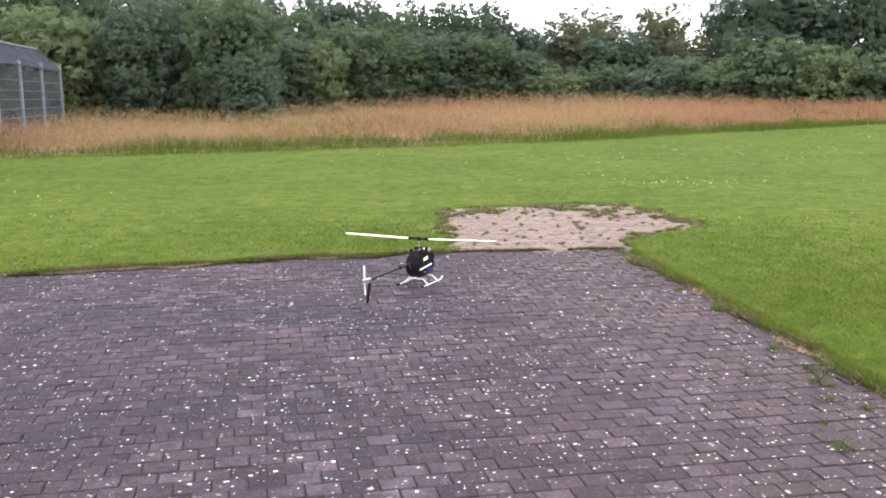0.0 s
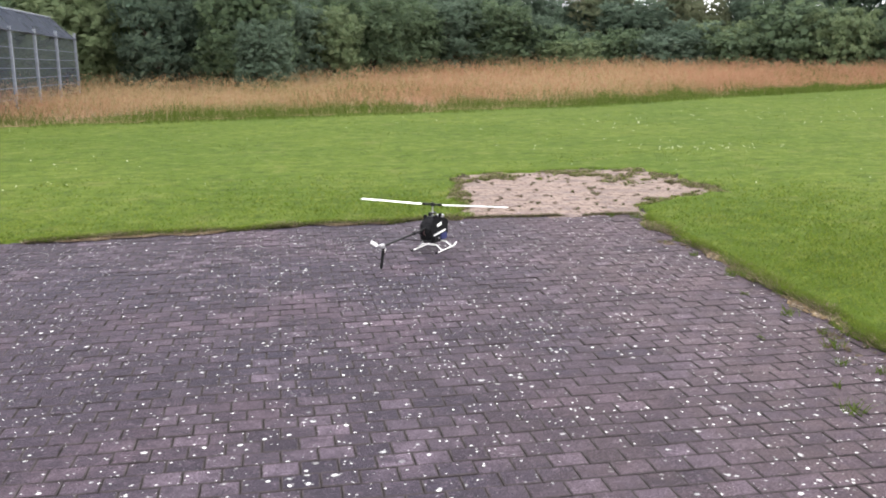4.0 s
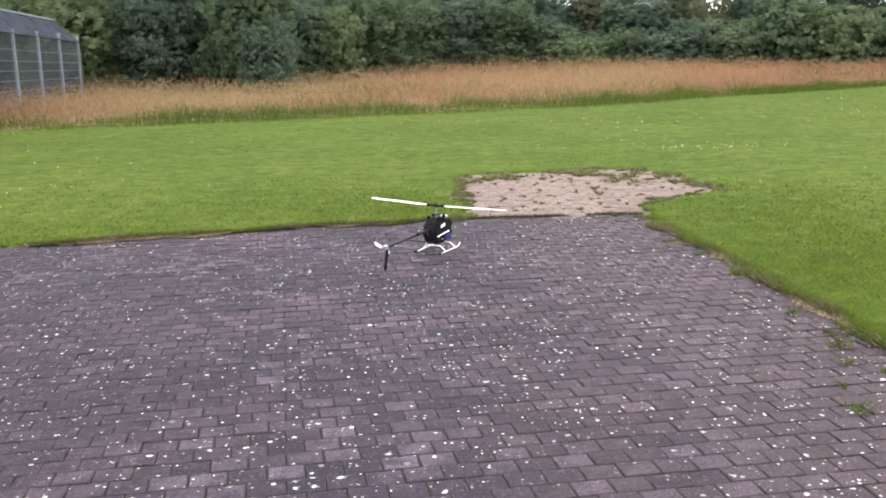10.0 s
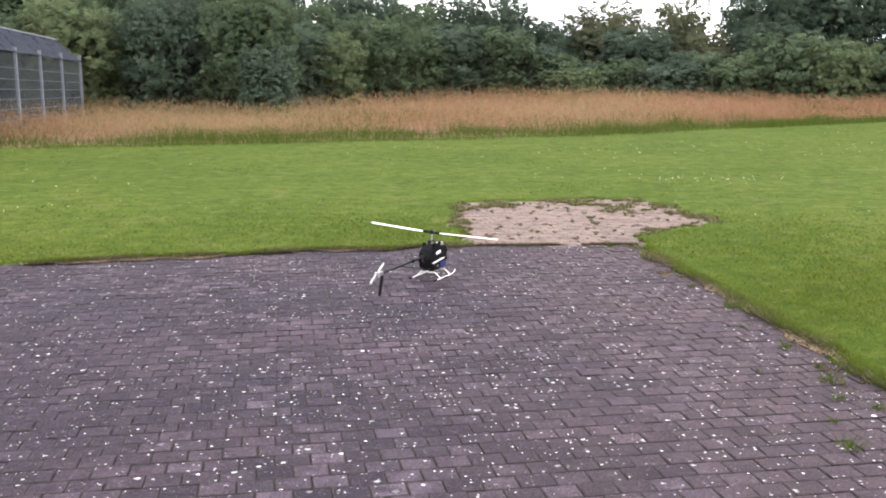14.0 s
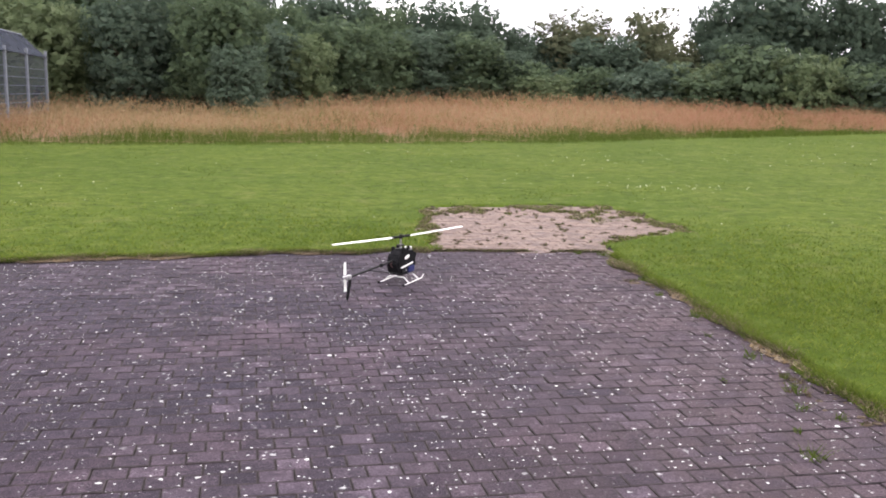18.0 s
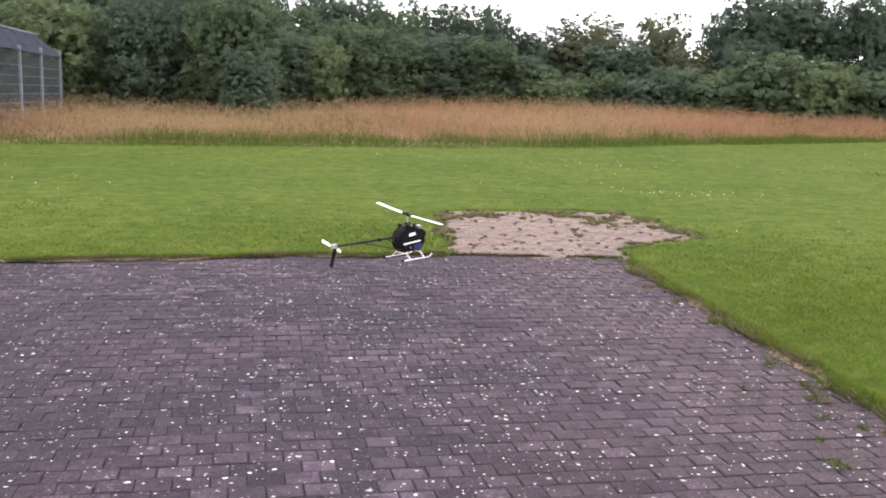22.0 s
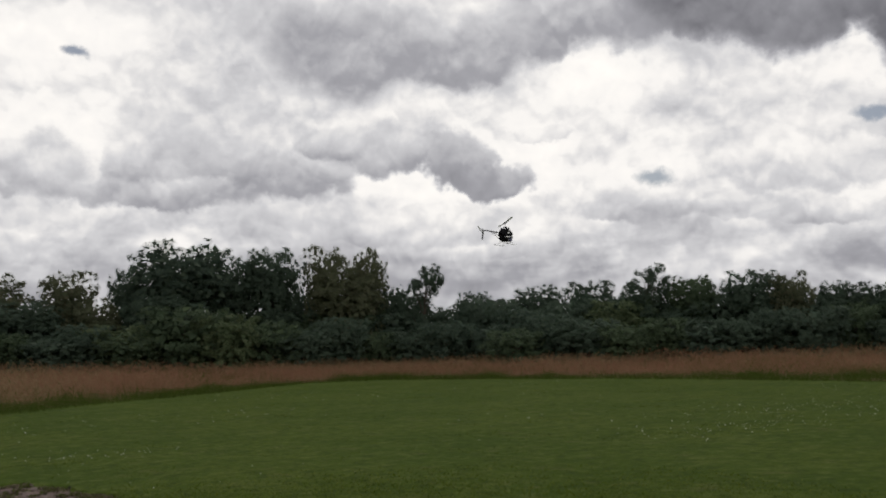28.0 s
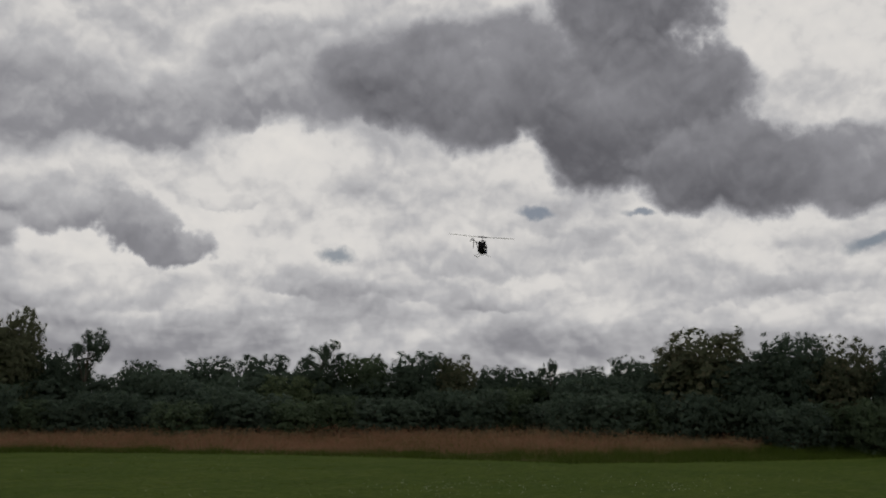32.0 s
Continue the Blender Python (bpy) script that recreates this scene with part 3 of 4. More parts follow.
def build_lawn_blades():
    p = scatter(560000, -8, 12, 5, 19)
    r_ = np.hypot(p[:, 0], p[:, 1])
    keep = rng.uniform(0, 1, len(p)) < np.clip((9.0 / r_) ** 2 * 1.2, 0, 1) * np.clip((17 - r_) / 8, 0, 1)
    p = p[keep]
    p = p[~inside(YARD, p) & ~inside(PATCH, p) & inside(BORDER, p)]
    w_ = 0.0011 * np.hypot(p[:, 0], p[:, 1]) * rng.uniform(0.7, 1.3, len(p))
    h = rng.uniform(0.014, 0.048, len(p)) * (1 + 0.45 * clumpy(p, 0.6))
    deep = rng.uniform(0, 1, len(p)) < np.clip(0.22 + 0.9 * clumpy(p, 2.4, 61.0) + 0.7 * clumpy(p, 7.0, 62.0), 0.05, 0.95)
    m = spikes("lawn_blades", p, 0.03, h * np.where(deep, 0.75, 1.15), w_ * 0.95, 1.1, [MAT_BLADE, MAT_BLADE_DEEP], deep.astype(int))
    tagged(m, "short mown bright green lawn grass", "grass", kind="stuff")
    f = scatter(330000, -18, 36, 13, 46)
    f = f[inside(BORDER, f) & ~inside(PATCH, f)]
    f = f[rng.uniform(0, 1, len(f)) < np.clip((18 / np.hypot(f[:, 0], f[:, 1])) ** 1.5, 0, 1) * np.clip(0.15 + 1.5 * clumpy(f, 0.7, 21.0) + 1.0 * clumpy(f, 2.2, 22.0), 0.03, 1)]
    m = spikes("lawn_tufts", f, 0.02, rng.uniform(0.012, 0.04, len(f)), 0.0016 * np.hypot(f[:, 0], f[:, 1]), 1.0, [MAT_BLADE_DEEP, MAT_BLADE], (rng.uniform(0, 1, len(f)) < 0.45).astype(int))
    tagged(m, "uneven tufts in the mown lawn", "grass", kind="stuff")
    # ragged longer grass and straw along the paved edge
    def along(poly, n, use_y):
        ends = np.array(poly)
        nxt = np.roll(ends, -1, 0)
        use = (np.minimum(ends[:, 1], nxt[:, 1]) > use_y) & (ends[:, 0] > -8) & (nxt[:, 0] > -8)
        a_, b_ = ends[use], nxt[use]
        ln = np.hypot(*(b_ - a_).T)
        pick = rng.choice(len(ln), n, p=ln / ln.sum())
        d_ = (b_ - a_)[pick] / ln[pick, None]
        return a_[pick] + d_ * (rng.uniform(0, 1, n) * ln[pick])[:, None], np.stack([d_[:, 1], -d_[:, 0]], 1)

    at_, inw = along(YARD, 90000, 4.5)
    right = at_[:, 0] > 1.5
    over = 0.03 + 0.08 * clumpy(at_, 1.7, 6.0) + 0.10 * clumpy(at_, 4.5, 36.0) + np.where(right, 0.01 + 0.26 * clumpy(at_, 2.0, 16.0), 0)
    e2 = at_ + inw * np.where(rng.uniform(0, 1, 90000) < 0.6, rng.uniform(-0.07, 0.03, 90000), rng.uniform(0, 1, 90000) ** 1.6 * np.clip(over, 0.02, 0.34))[:, None]
    e2 = e2[(away(PATCH, e2) > 0.10) & ~((e2[:, 0] > 0.0) & (e2[:, 0] < 2.3) & (e2[:, 1] > 11.9))]
    onto = inside(YARD, e2)
    dead = np.clip(np.where(onto, 0.55, 0.10) + 0.6 * clumpy(e2, 1.5, 46.0), 0.02, 0.85)
    pick = rng.uniform(0, 1, len(e2))
    kinds = np.where(pick < dead, np.where(pick < dead * 0.6, 2, 3), np.where(rng.uniform(0, 1, len(e2)) < np.where(onto, 0.5, 0.2), 0, 1))
    m = spikes("edge_grass", e2, np.where(onto, -0.004, 0.012), rng.uniform(0.018, 0.062, len(e2)) * (1 + 0.7 * clumpy(e2, 2.0, 2.0)), 0.010, 0.9, [MAT_BLADE_DEEP, MAT_BLADE, MAT_CLOD, MAT_SANDLINE], kinds)
    tagged(m, "longer ragged grass along the paving edge", "grass", kind="stuff")
    at_, inw = along(YARD, 44000, 4.5)
    pa, pin = along(PATCH, 40000, 12.75)
    deep = 0.10 + 0.30 * clumpy(pa, 0.8, 11.0) + 0.22 * clumpy(pa, 2.6, 1.0) + np.where(pa[:, 1] > 15.5, 0.75 + 0.7 * clumpy(pa, 1.1, 41.0), 0) + np.where(pa[:, 0] > 2.8, 0.25, 0)
    e4 = pa + pin * (rng.uniform(-0.08, 1.0, 40000) * np.clip(deep, 0.01, 1.4))[:, None]
    e4 = e4[(clumpy(e4, 2.2, 51.0) + 0.7 * clumpy(e4, 6.0, 52.0) > np.where(e4[:, 1] > 15.0, 0.02, -0.05)) & ~inside(YARD, e4)]
    kinds = rng.choice(4, len(e4), p=[0.18, 0.22, 0.38, 0.22])
    m = spikes("patch_thatch", e4, 0.0, rng.uniform(0.012, 0.045, len(e4)), 0.020, 1.0, [MAT_BLADE_DEEP, MAT_SANDLINE, MAT_CLOD, MAT_BLADE], kinds)
    tagged(m, "matted brown and green grass creeping over the sandy paving", "grass", kind="stuff")
    reach = 0.01 + 0.22 * clumpy(at_, 1.1, 3.0) + 0.12 * clumpy(at_, 3.5, 13.0)
    e3 = at_ + inw * (0.03 + rng.uniform(-0.1, 1.0, 44000) * np.clip(reach, 0.004, 0.2))[:, None]
    e3 = e3[(away(PATCH, e3) > 0.15) & ~((e3[:, 0] > 0.0) & (e3[:, 0] < 2.3) & (e3[:, 1] > 11.8)) & (reach > 0.0) & (rng.uniform(0, 1, 44000) < np.where(at_[:, 0] > 1.5, 0.15, 0.5))]
    m = spikes("dry_edge_straw", e3, 0.004, rng.uniform(0.008, 0.028, len(e3)), 0.027, 1.6, [MAT_SANDLINE, MAT_STRAW, MAT_CLOD], rng.choice(3, len(e3), p=[0.7, 0.2, 0.1]))
    tagged(m, "dry straw and dead grass lying on the paving edge", "straw", kind="stuff")


def build_flowers():
    p = scatter(1500, -16, 34, 9, 40)
    p = p[~inside(YARD, p) & ~inside(PATCH, p) & inside(BORDER, p)]
    p = p[rng.uniform(0, 1, len(p)) < np.clip(0.12 + 1.6 * clumpy(p, 0.16, 9.0), 0.02, 1)]
    extra = [np.column_stack([rng.normal(x, sx, n), rng.normal(y, sy, n)]) for x, y, sx, sy, n in
             ((5.0, 20.0, 0.7, 0.5, 40), (17.5, 14.5, 1.6, 0.8, 80), (23.0, 17.0, 2.5, 1.2, 130), (27.0, 13.0, 2.5, 1.5, 100))]
    p = np.vstack([p] + extra)
    n = len(p)
    r = rng.uniform(0.006, 0.013, n) * np.clip(np.hypot(p[:, 0], p[:, 1]) / 13, 1, 2)
    ang = rng.uniform(0, 2 * pi, n)
    v = np.empty((n, 4, 3))
    for k in range(4):
        v[:, k, 0] = p[:, 0] + r * np.cos(ang + k * pi / 2)
        v[:, k, 1] = p[:, 1] + r * np.sin(ang + k * pi / 2)
        v[:, k, 2] = 0.075 + (0.014 if k % 2 else -0.014)
    m = fast_mesh("clover_flowers", v.reshape(-1, 3), 4, MAT_CLOVER)
    tagged(m, "scattered small white clover flowers in the lawn", "flowers", kind="stuff")


build_meadow()
build_lawn_blades()
build_flowers()


# ---- trees ----
def crown_mesh(name, seed, clumps, leaves, size, mat, aspect=0.62, shoots=0, bulge=0.30, open_=False):
    """A unit crown (height 1, width about 1): clumps of leaf sprays over an uneven, bulging dome, close and dark within.
    An open crown has its clumps on a few separate boughs instead. Returns the mesh and the ends of the limbs."""
    r = np.random.default_rng(seed)
    squash = np.array([1.0, 1.0, aspect])

    def dome(d):
        """How far the crown reaches in each direction: large bulges with smaller ones on them."""
        q = d * [1, 1, 1.3]
        big = np.array([noise.noise(Vector(v * 1.9 + seed * 3.1)) for v in q])
        small = np.array([noise.noise(Vector(v * 4.6 + seed * 1.7)) for v in q])
        k = 1 + bulge * big + 0.55 * bulge * small
        flat_ = np.hypot(d[:, 0], d[:, 1]) + 1e-6
        wide, high = 0.47 * flat_ ** 0.55 / flat_ * k, np.where(d[:, 2] > 0, 0.5, 0.46) * np.abs(d[:, 2]) ** 0.75 * np.sign(d[:, 2]) * k
        return np.stack([d[:, 0] * wide, d[:, 1] * wide, 0.45 + high], 1)

    def ways(n):
        d = r.normal(0, 1, (n, 3)) + np.array([0, 0, 0.3])
        return d / np.linalg.norm(d, axis=1)[:, None]

    middle = np.array([0, 0, 0.45])
    if open_:
        ends = middle + (dome(ways(15)) - middle) * r.uniform(0.5, 0.95, (15, 1))
        ends[:, 2] = 0.24 + 0.72 * ends[:, 2]
        own = r.integers(0, 15, clumps)
        d = ways(clumps)
        cc = ends[own] + d * r.uniform(0.03, 0.13, (clumps, 1)) * squash
    else:
        d = ways(clumps)
        ends = middle + (dome(ways(14)) - middle) * 0.7
        cc = middle + (dome(d) - middle) * r.uniform(0.84, 1.02, (clumps, 1))
    cr = r.uniform(0.034, 0.066, clumps)
    # sprays on the clumps
    m = clumps * leaves
    which = np.repeat(np.arange(clumps), leaves)
    e = ways(m)
    far = np.sqrt(r.uniform(0.12, 1.0, m)) + 0.2 * np.abs(r.normal(0, 1, m)) * (r.uniform(0, 1, m) < 0.3)
    pos = cc[which] + e * (cr[which] * far)[:, None] * squash
    face = e * 0.9 + d[which] * 0.7 + np.array([0, 0, 0.4]) + r.normal(0, 0.35, (m, 3))
    s = size * r.uniform(0.6, 1.35, m)
    if shoots:
        # thin upright shoots that stand over the top
        q = m // 9
        sh = r.integers(0, shoots, q)
        sd = np.column_stack([r.normal(0, 0.75, (shoots, 2)), np.ones(shoots)])
        sd /= np.linalg.norm(sd, axis=1)[:, None]
        foot, hi = dome(sd), r.uniform(0.03, 0.09, shoots)
        t_ = r.uniform(-0.8, 1, q)
        pos[:q] = foot[sh] + np.column_stack([r.normal(0, 1, (q, 2)) * (0.009 * (1 - t_) + 0.002)[:, None], hi[sh] * t_])
        s[:q] *= 0.6
    # closer, larger sprays inside, so that the sky does not show through
    j = clumps * 4
    inner = np.repeat(np.arange(clumps), 4)
    pin = cc[inner] + r.normal(0, 0.4, (j, 3)) * cr[inner, None] * squash
    parts, faces, sizes = [pos, pin], [face, r.normal(0, 1, (j, 3)) + d[inner]], [s, cr[inner] * r.uniform(0.45, 0.7, j)]
    if not open_:
        h = clumps * 9
        dh = ways(h)
        parts.append(middle + (dome(dh) - middle) * r.uniform(0.3, 0.92, (h, 1)))
        faces.append(dh + r.normal(0, 0.6, (h, 3)))
        sizes.append(r.uniform(0.034, 0.054, h))
    pos, face, s = np.vstack(parts), np.vstack(faces), np.concatenate(sizes)
    fit = np.array([0.49 / np.quantile(np.abs(pos[:, :2]), 0.985)] * 2 + [0.96 / np.quantile(pos[:, 2], 0.97)])
    pos, ends = pos * fit, ends * fit
    keep = (pos[:, 2] > 0.0) & (pos[:, 2] < 1.03 - 0.25 * (pos[:, 0] ** 2 + pos[:, 1] ** 2))
    pos, face, s = pos[keep], face[keep], s[keep, None]
    face /= np.linalg.norm(face, axis=1)[:, None]
    u = np.cross(face, r.normal(0, 1, pos.shape))
    u /= np.linalg.norm(u, axis=1)[:, None]
    v = np.cross(face, u)
    u, v = u * s * squash, v * s * squash
    tri = np.stack([pos - u - v * 0.45, pos + u * 0.7 - v * 0.5, pos + u * 0.25 + v * 0.95], 1)
    ob = fast_mesh(name, tri.reshape(-1, 3), 3, mat)
    me = ob.data
    bpy.data.objects.remove(ob)
    return me, ends


def trunk_mesh(name, seed, c):
    """A tapered, slightly crooked trunk with a limb out to each bough."""
    r = random.Random(seed)
    bm = bmesh.new()
    spine = [Vector((r.uniform(-0.012, 0.012) * k, r.uniform(-0.012, 0.012) * k, -0.02 + 0.16 * k)) for k in range(6)]
    girth = [0.046, 0.034, 0.027, 0.020, 0.013, 0.006]
    for k in range(5):
        tube(bm, spine[k], spine[k + 1], girth[k], girth[k + 1], 9)
    for end in c:
        end = Vector(end)
        k = min(4, max(1, int((end.z - 0.12) / 0.16)))
        mid = (spine[k] + end) / 2 + Vector((r.uniform(-0.02, 0.02), r.uniform(-0.02, 0.02), 0.02))
        tube(bm, spine[k], mid, girth[k] * 0.55, girth[k] * 0.4, 5)
        tube(bm, mid, end, girth[k] * 0.4, 0.003, 4)
    me = bpy.data.meshes.new(name)
    bm.to_mesh(me)
    bm.free()
    me.materials.append(MAT_BARK)
    return me


def kind_of_tree(many, name, seed, *args, **kw):
    made = []
    for k in range(many):
        me, c = crown_mesh(name, seed + k, *args, **kw)
        made.append((me, trunk_mesh("trunk", seed + k, c)))
    return made


CROWNS = {
    "dark": kind_of_tree(4, "crown_leaves", 11, 300, 64, 0.0095, MAT_LEAF[0]),
    "mid": kind_of_tree(3, "crown_leaves", 31, 300, 64, 0.0093, MAT_LEAF[1], 0.7),
    "grove": kind_of_tree(3, "crown_leaves", 41, 300, 64, 0.0088, MAT_LEAF[1], 0.75, 60),
    "pale": kind_of_tree(2, "crown_leaves", 51, 300, 64, 0.0096, MAT_LEAF[2], 0.8),
    "olive": kind_of_tree(3, "crown_leaves", 71, 280, 64, 0.0096, MAT_LEAF[3], bulge=0.36),
    "thin": kind_of_tree(3, "crown_leaves", 91, 170, 54, 0.0130, MAT_LEAF[0], 0.6, bulge=0.4, open_=True),
    "shrub_dark": kind_of_tree(3, "shrub_leaves", 111, 120, 30, 0.0155, MAT_LEAF[0], 1.1, bulge=0.26),
    "shrub_mid": kind_of_tree(3, "shrub_leaves", 131, 120, 30, 0.0155, MAT_LEAF[1], 1.1, bulge=0.26),
    "shrub_pale": kind_of_tree(2, "shrub_leaves", 151, 120, 30, 0.0155, MAT_LEAF[2], 1.1, bulge=0.26),
}
count = [0]


def tree(az_deg, dist, top, half_deg, kind, name="tree"):
    """A tree at a bearing and distance, its top at that elevation (degrees) and its half width in degrees."""
    count[0] += 1
    k = count[0]
    x, y = dist * sin(radians(az_deg)), dist * cos(radians(az_deg))
    foot = float(rise(np.array([[x, y]]))[0]) - 0.03
    h = EYE + dist * tan(radians(top)) - foot
    wide = 2 * dist * tan(radians(half_deg))
    t = new(name)
    t.location, t.rotation_euler = (x, y, foot), (0, 0, k * 2.39996)
    leaves, wood = CROWNS[kind][k % len(CROWNS[kind])]
    for part_name, me in (("crown", leaves), ("trunk", wood)):
        o = new(part_name, me)
        o.parent = t
        o.scale = (wide * 1.08, wide * 1.08, h)
    kind = kind.replace("shrub_", "")
    words = {"dark": "dense dark green", "mid": "mid green", "grove": "mid green upright", "pale": "pale green bushy", "olive": "olive green with brownish top", "thin": "thin sparse dark"}[kind]
    what = "shrub in the hedge" if name == "shrub" else "broadleaved tree at the meadow edge"
    return tagged(t, f"{words} {what}", "shrub" if name == "shrub" else "tree", group="hedge shrubs" if name == "shrub" else "trees round the meadow")


# bearing, distance, top, half width
GROVE = [(-36, 62, 5.7, 3.2, "grove"), (-32.5, 61, 5.8, 3.0, "grove"), (-29.4, 60, 5.95, 2.9, "grove"), (-26.4, 61, 6.15, 2.5, "grove"), (-23.5, 60, 6.4, 2.5, "grove"), (-20.6, 59, 6.0, 2.4, "grove"),
         (-18.1, 59, 5.65, 2.2, "grove"), (-15.9, 59, 5.8, 2.2, "grove"), (-13.7, 58, 5.5, 2.1, "grove"), (-10.7, 61, 5.45, 1.9, "dark"), (-8.9, 60, 4.4, 1.9, "grove"), (-6.9, 63, 5.3, 1.7, "dark"),
         (-4.7, 64, 4.95, 1.8, "dark"), (-2.9, 63, 4.0, 1.7, "mid"), (-0.9, 66, 4.7, 1.9, "dark"), (1.9, 67, 4.55, 1.9, "dark"), (3.8, 68, 3.45, 1.5, "dark"), (5.0, 68, 2.8, 1.1, "dark")]
GROVE_FRONT = [(-31, 56, 4.2, 3.0, "mid"), (-27.5, 57, 4.0, 2.6, "mid"), (-25.4, 55, 3.4, 2.2, "mid"), (-21.8, 53, 4.15, 3.0, "pale"), (-19.2, 55, 3.45, 2.0, "pale"), (-17.0, 51, 4.8, 2.4, "dark"),
               (-14.7, 52, 3.1, 2.0, "dark"), (-12.3, 49, 5.15, 2.7, "mid"), (-11.3, 46.5, 1.8, 1.7, "dark"), (-9.7, 53, 3.1, 2.0, "dark"), (-7.6, 54, 2.5, 1.9, "pale"), (-5.1, 57, 3.4, 2.2, "mid"),
               (-2.9, 59, 2.55, 2.0, "mid"), (-0.6, 61, 2.85, 2.2, "dark"), (2.0, 62, 2.65, 2.2, "mid"), (4.3, 63, 1.8, 1.5, "dark")]
MIDDLE = [(8.1, 70, 4.15, 2.2, "olive"), (12.4, 70, 4.3, 1.5, "olive"), (9.9, 67, 2.7, 2.1, "dark"), (13.8, 68, 2.7, 1.4, "olive"), (6.2, 70, 2.6, 1.4, "dark"), (15.6, 71, 4.4, 1.15, "dark"), (18.5, 70, 5.95, 2.9, "dark"),
          (21.0, 71, 5.2, 1.9, "dark"), (17.2, 67, 2.95, 1.9, "dark"), (23.6, 71, 5.5, 1.8, "dark"), (26.7, 71, 5.7, 1.25, "olive"), (29.0, 71, 5.5, 1.3, "olive"), (27.9, 70, 4.4, 2.0, "olive"), (25.0, 74, 3.0, 1.5, "dark"),
          (30.5, 72, 3.25, 1.1, "dark"), (32.45, 70, 4.5, 1.25, "thin"), (31.7, 71, 2.9, 1.3, "dark")]
FAR_RIGHT = [(35.4, 73, 2.75, 1.15, "dark"), (37.0, 73, 2.3, 1.4, "mid"), (39.3, 72, 3.05, 1.5, "dark"), (42.2, 70, 3.25, 1.5, "dark"), (43.6, 66, 2.0, 1.8, "pale"), (45.4, 67, 4.15, 1.2, "thin"), (45.3, 68, 3.0, 1.5, "dark"),
             (48.1, 68, 3.3, 1.5, "mid"), (51.3, 67, 3.45, 1.9, "dark"), (53.4, 66, 3.3, 1.2, "olive"), (55.6, 68, 2.7, 1.0, "dark"), (57.7, 68, 2.6, 1.5, "dark"), (59.0, 66, 3.05, 0.6, "thin"), (61.0, 66, 2.65, 1.6, "dark"), (63.5, 65, 3.2, 1.3, "dark")]
LAST = [(67.6, 61, 4.85, 2.6, "olive"), (66.0, 63, 3.0, 1.9, "dark"), (69.9, 60, 3.1, 2.0, "dark"), (72.3, 60, 4.45, 2.0, "dark"), (74.8, 60, 4.1, 1.9, "olive"), (79, 60, 3.7, 2.4, "dark"), (83, 60, 4.2, 2.8, "dark"), (88, 60, 4.0, 3.0, "dark")]
for a, d_, e, hw, kd in GROVE + GROVE_FRONT + MIDDLE + FAR_RIGHT + LAST:
    tree(a, d_, e, hw, kd)
# single shrubs that stand out, then the continuous hedge in front of the trees
for a, d_, e, hw, kd in ((6.3, 62, 0.45, 1.9, "shrub_pale"), (12.1, 63, 0.65, 2.2, "shrub_dark"), (15.3, 63, 0.8, 2.0, "shrub_mid"), (18.8, 64, 2.3, 2.6, "shrub_mid"), (20.8, 63, 1.75, 2.0, "shrub_pale")):
    tree(a, d_, e, hw, kd, "shrub")
hedge = random.Random(5)
a = -36.0
while a < 90:
    dist = 57 if a < -19 else 54 if a < -8 else 60 + 5 * min(1, max(0, (a + 8) / 16))
    if a > 36:
        dist = 62
    if a > 60:
        dist = 57
    kd = hedge.choice(["shrub_dark", "shrub_dark", "shrub_dark", "shrub_mid", "shrub_mid", "shrub_mid", "shrub_mid", "shrub_pale"] if 2 < a < 32 else ["shrub_dark", "shrub_dark", "shrub_mid"])
    tree(a, dist + hedge.uniform(-1.5, 1.5), hedge.uniform(0.5, 1.5), hedge.uniform(1.4, 2.2), kd, "shrub")
    if a > -4:
        tree(a + 0.8, dist + 6, hedge.uniform(1.5, 2.1) if a < 33 else hedge.uniform(1.7, 2.3) if a < 64 else hedge.uniform(2.4, 3.1), hedge.uniform(1.7, 2.3), hedge.choice(["shrub_dark", "shrub_dark", "shrub_mid"]), "shrub")
    a += hedge.uniform(1.7, 2.3)


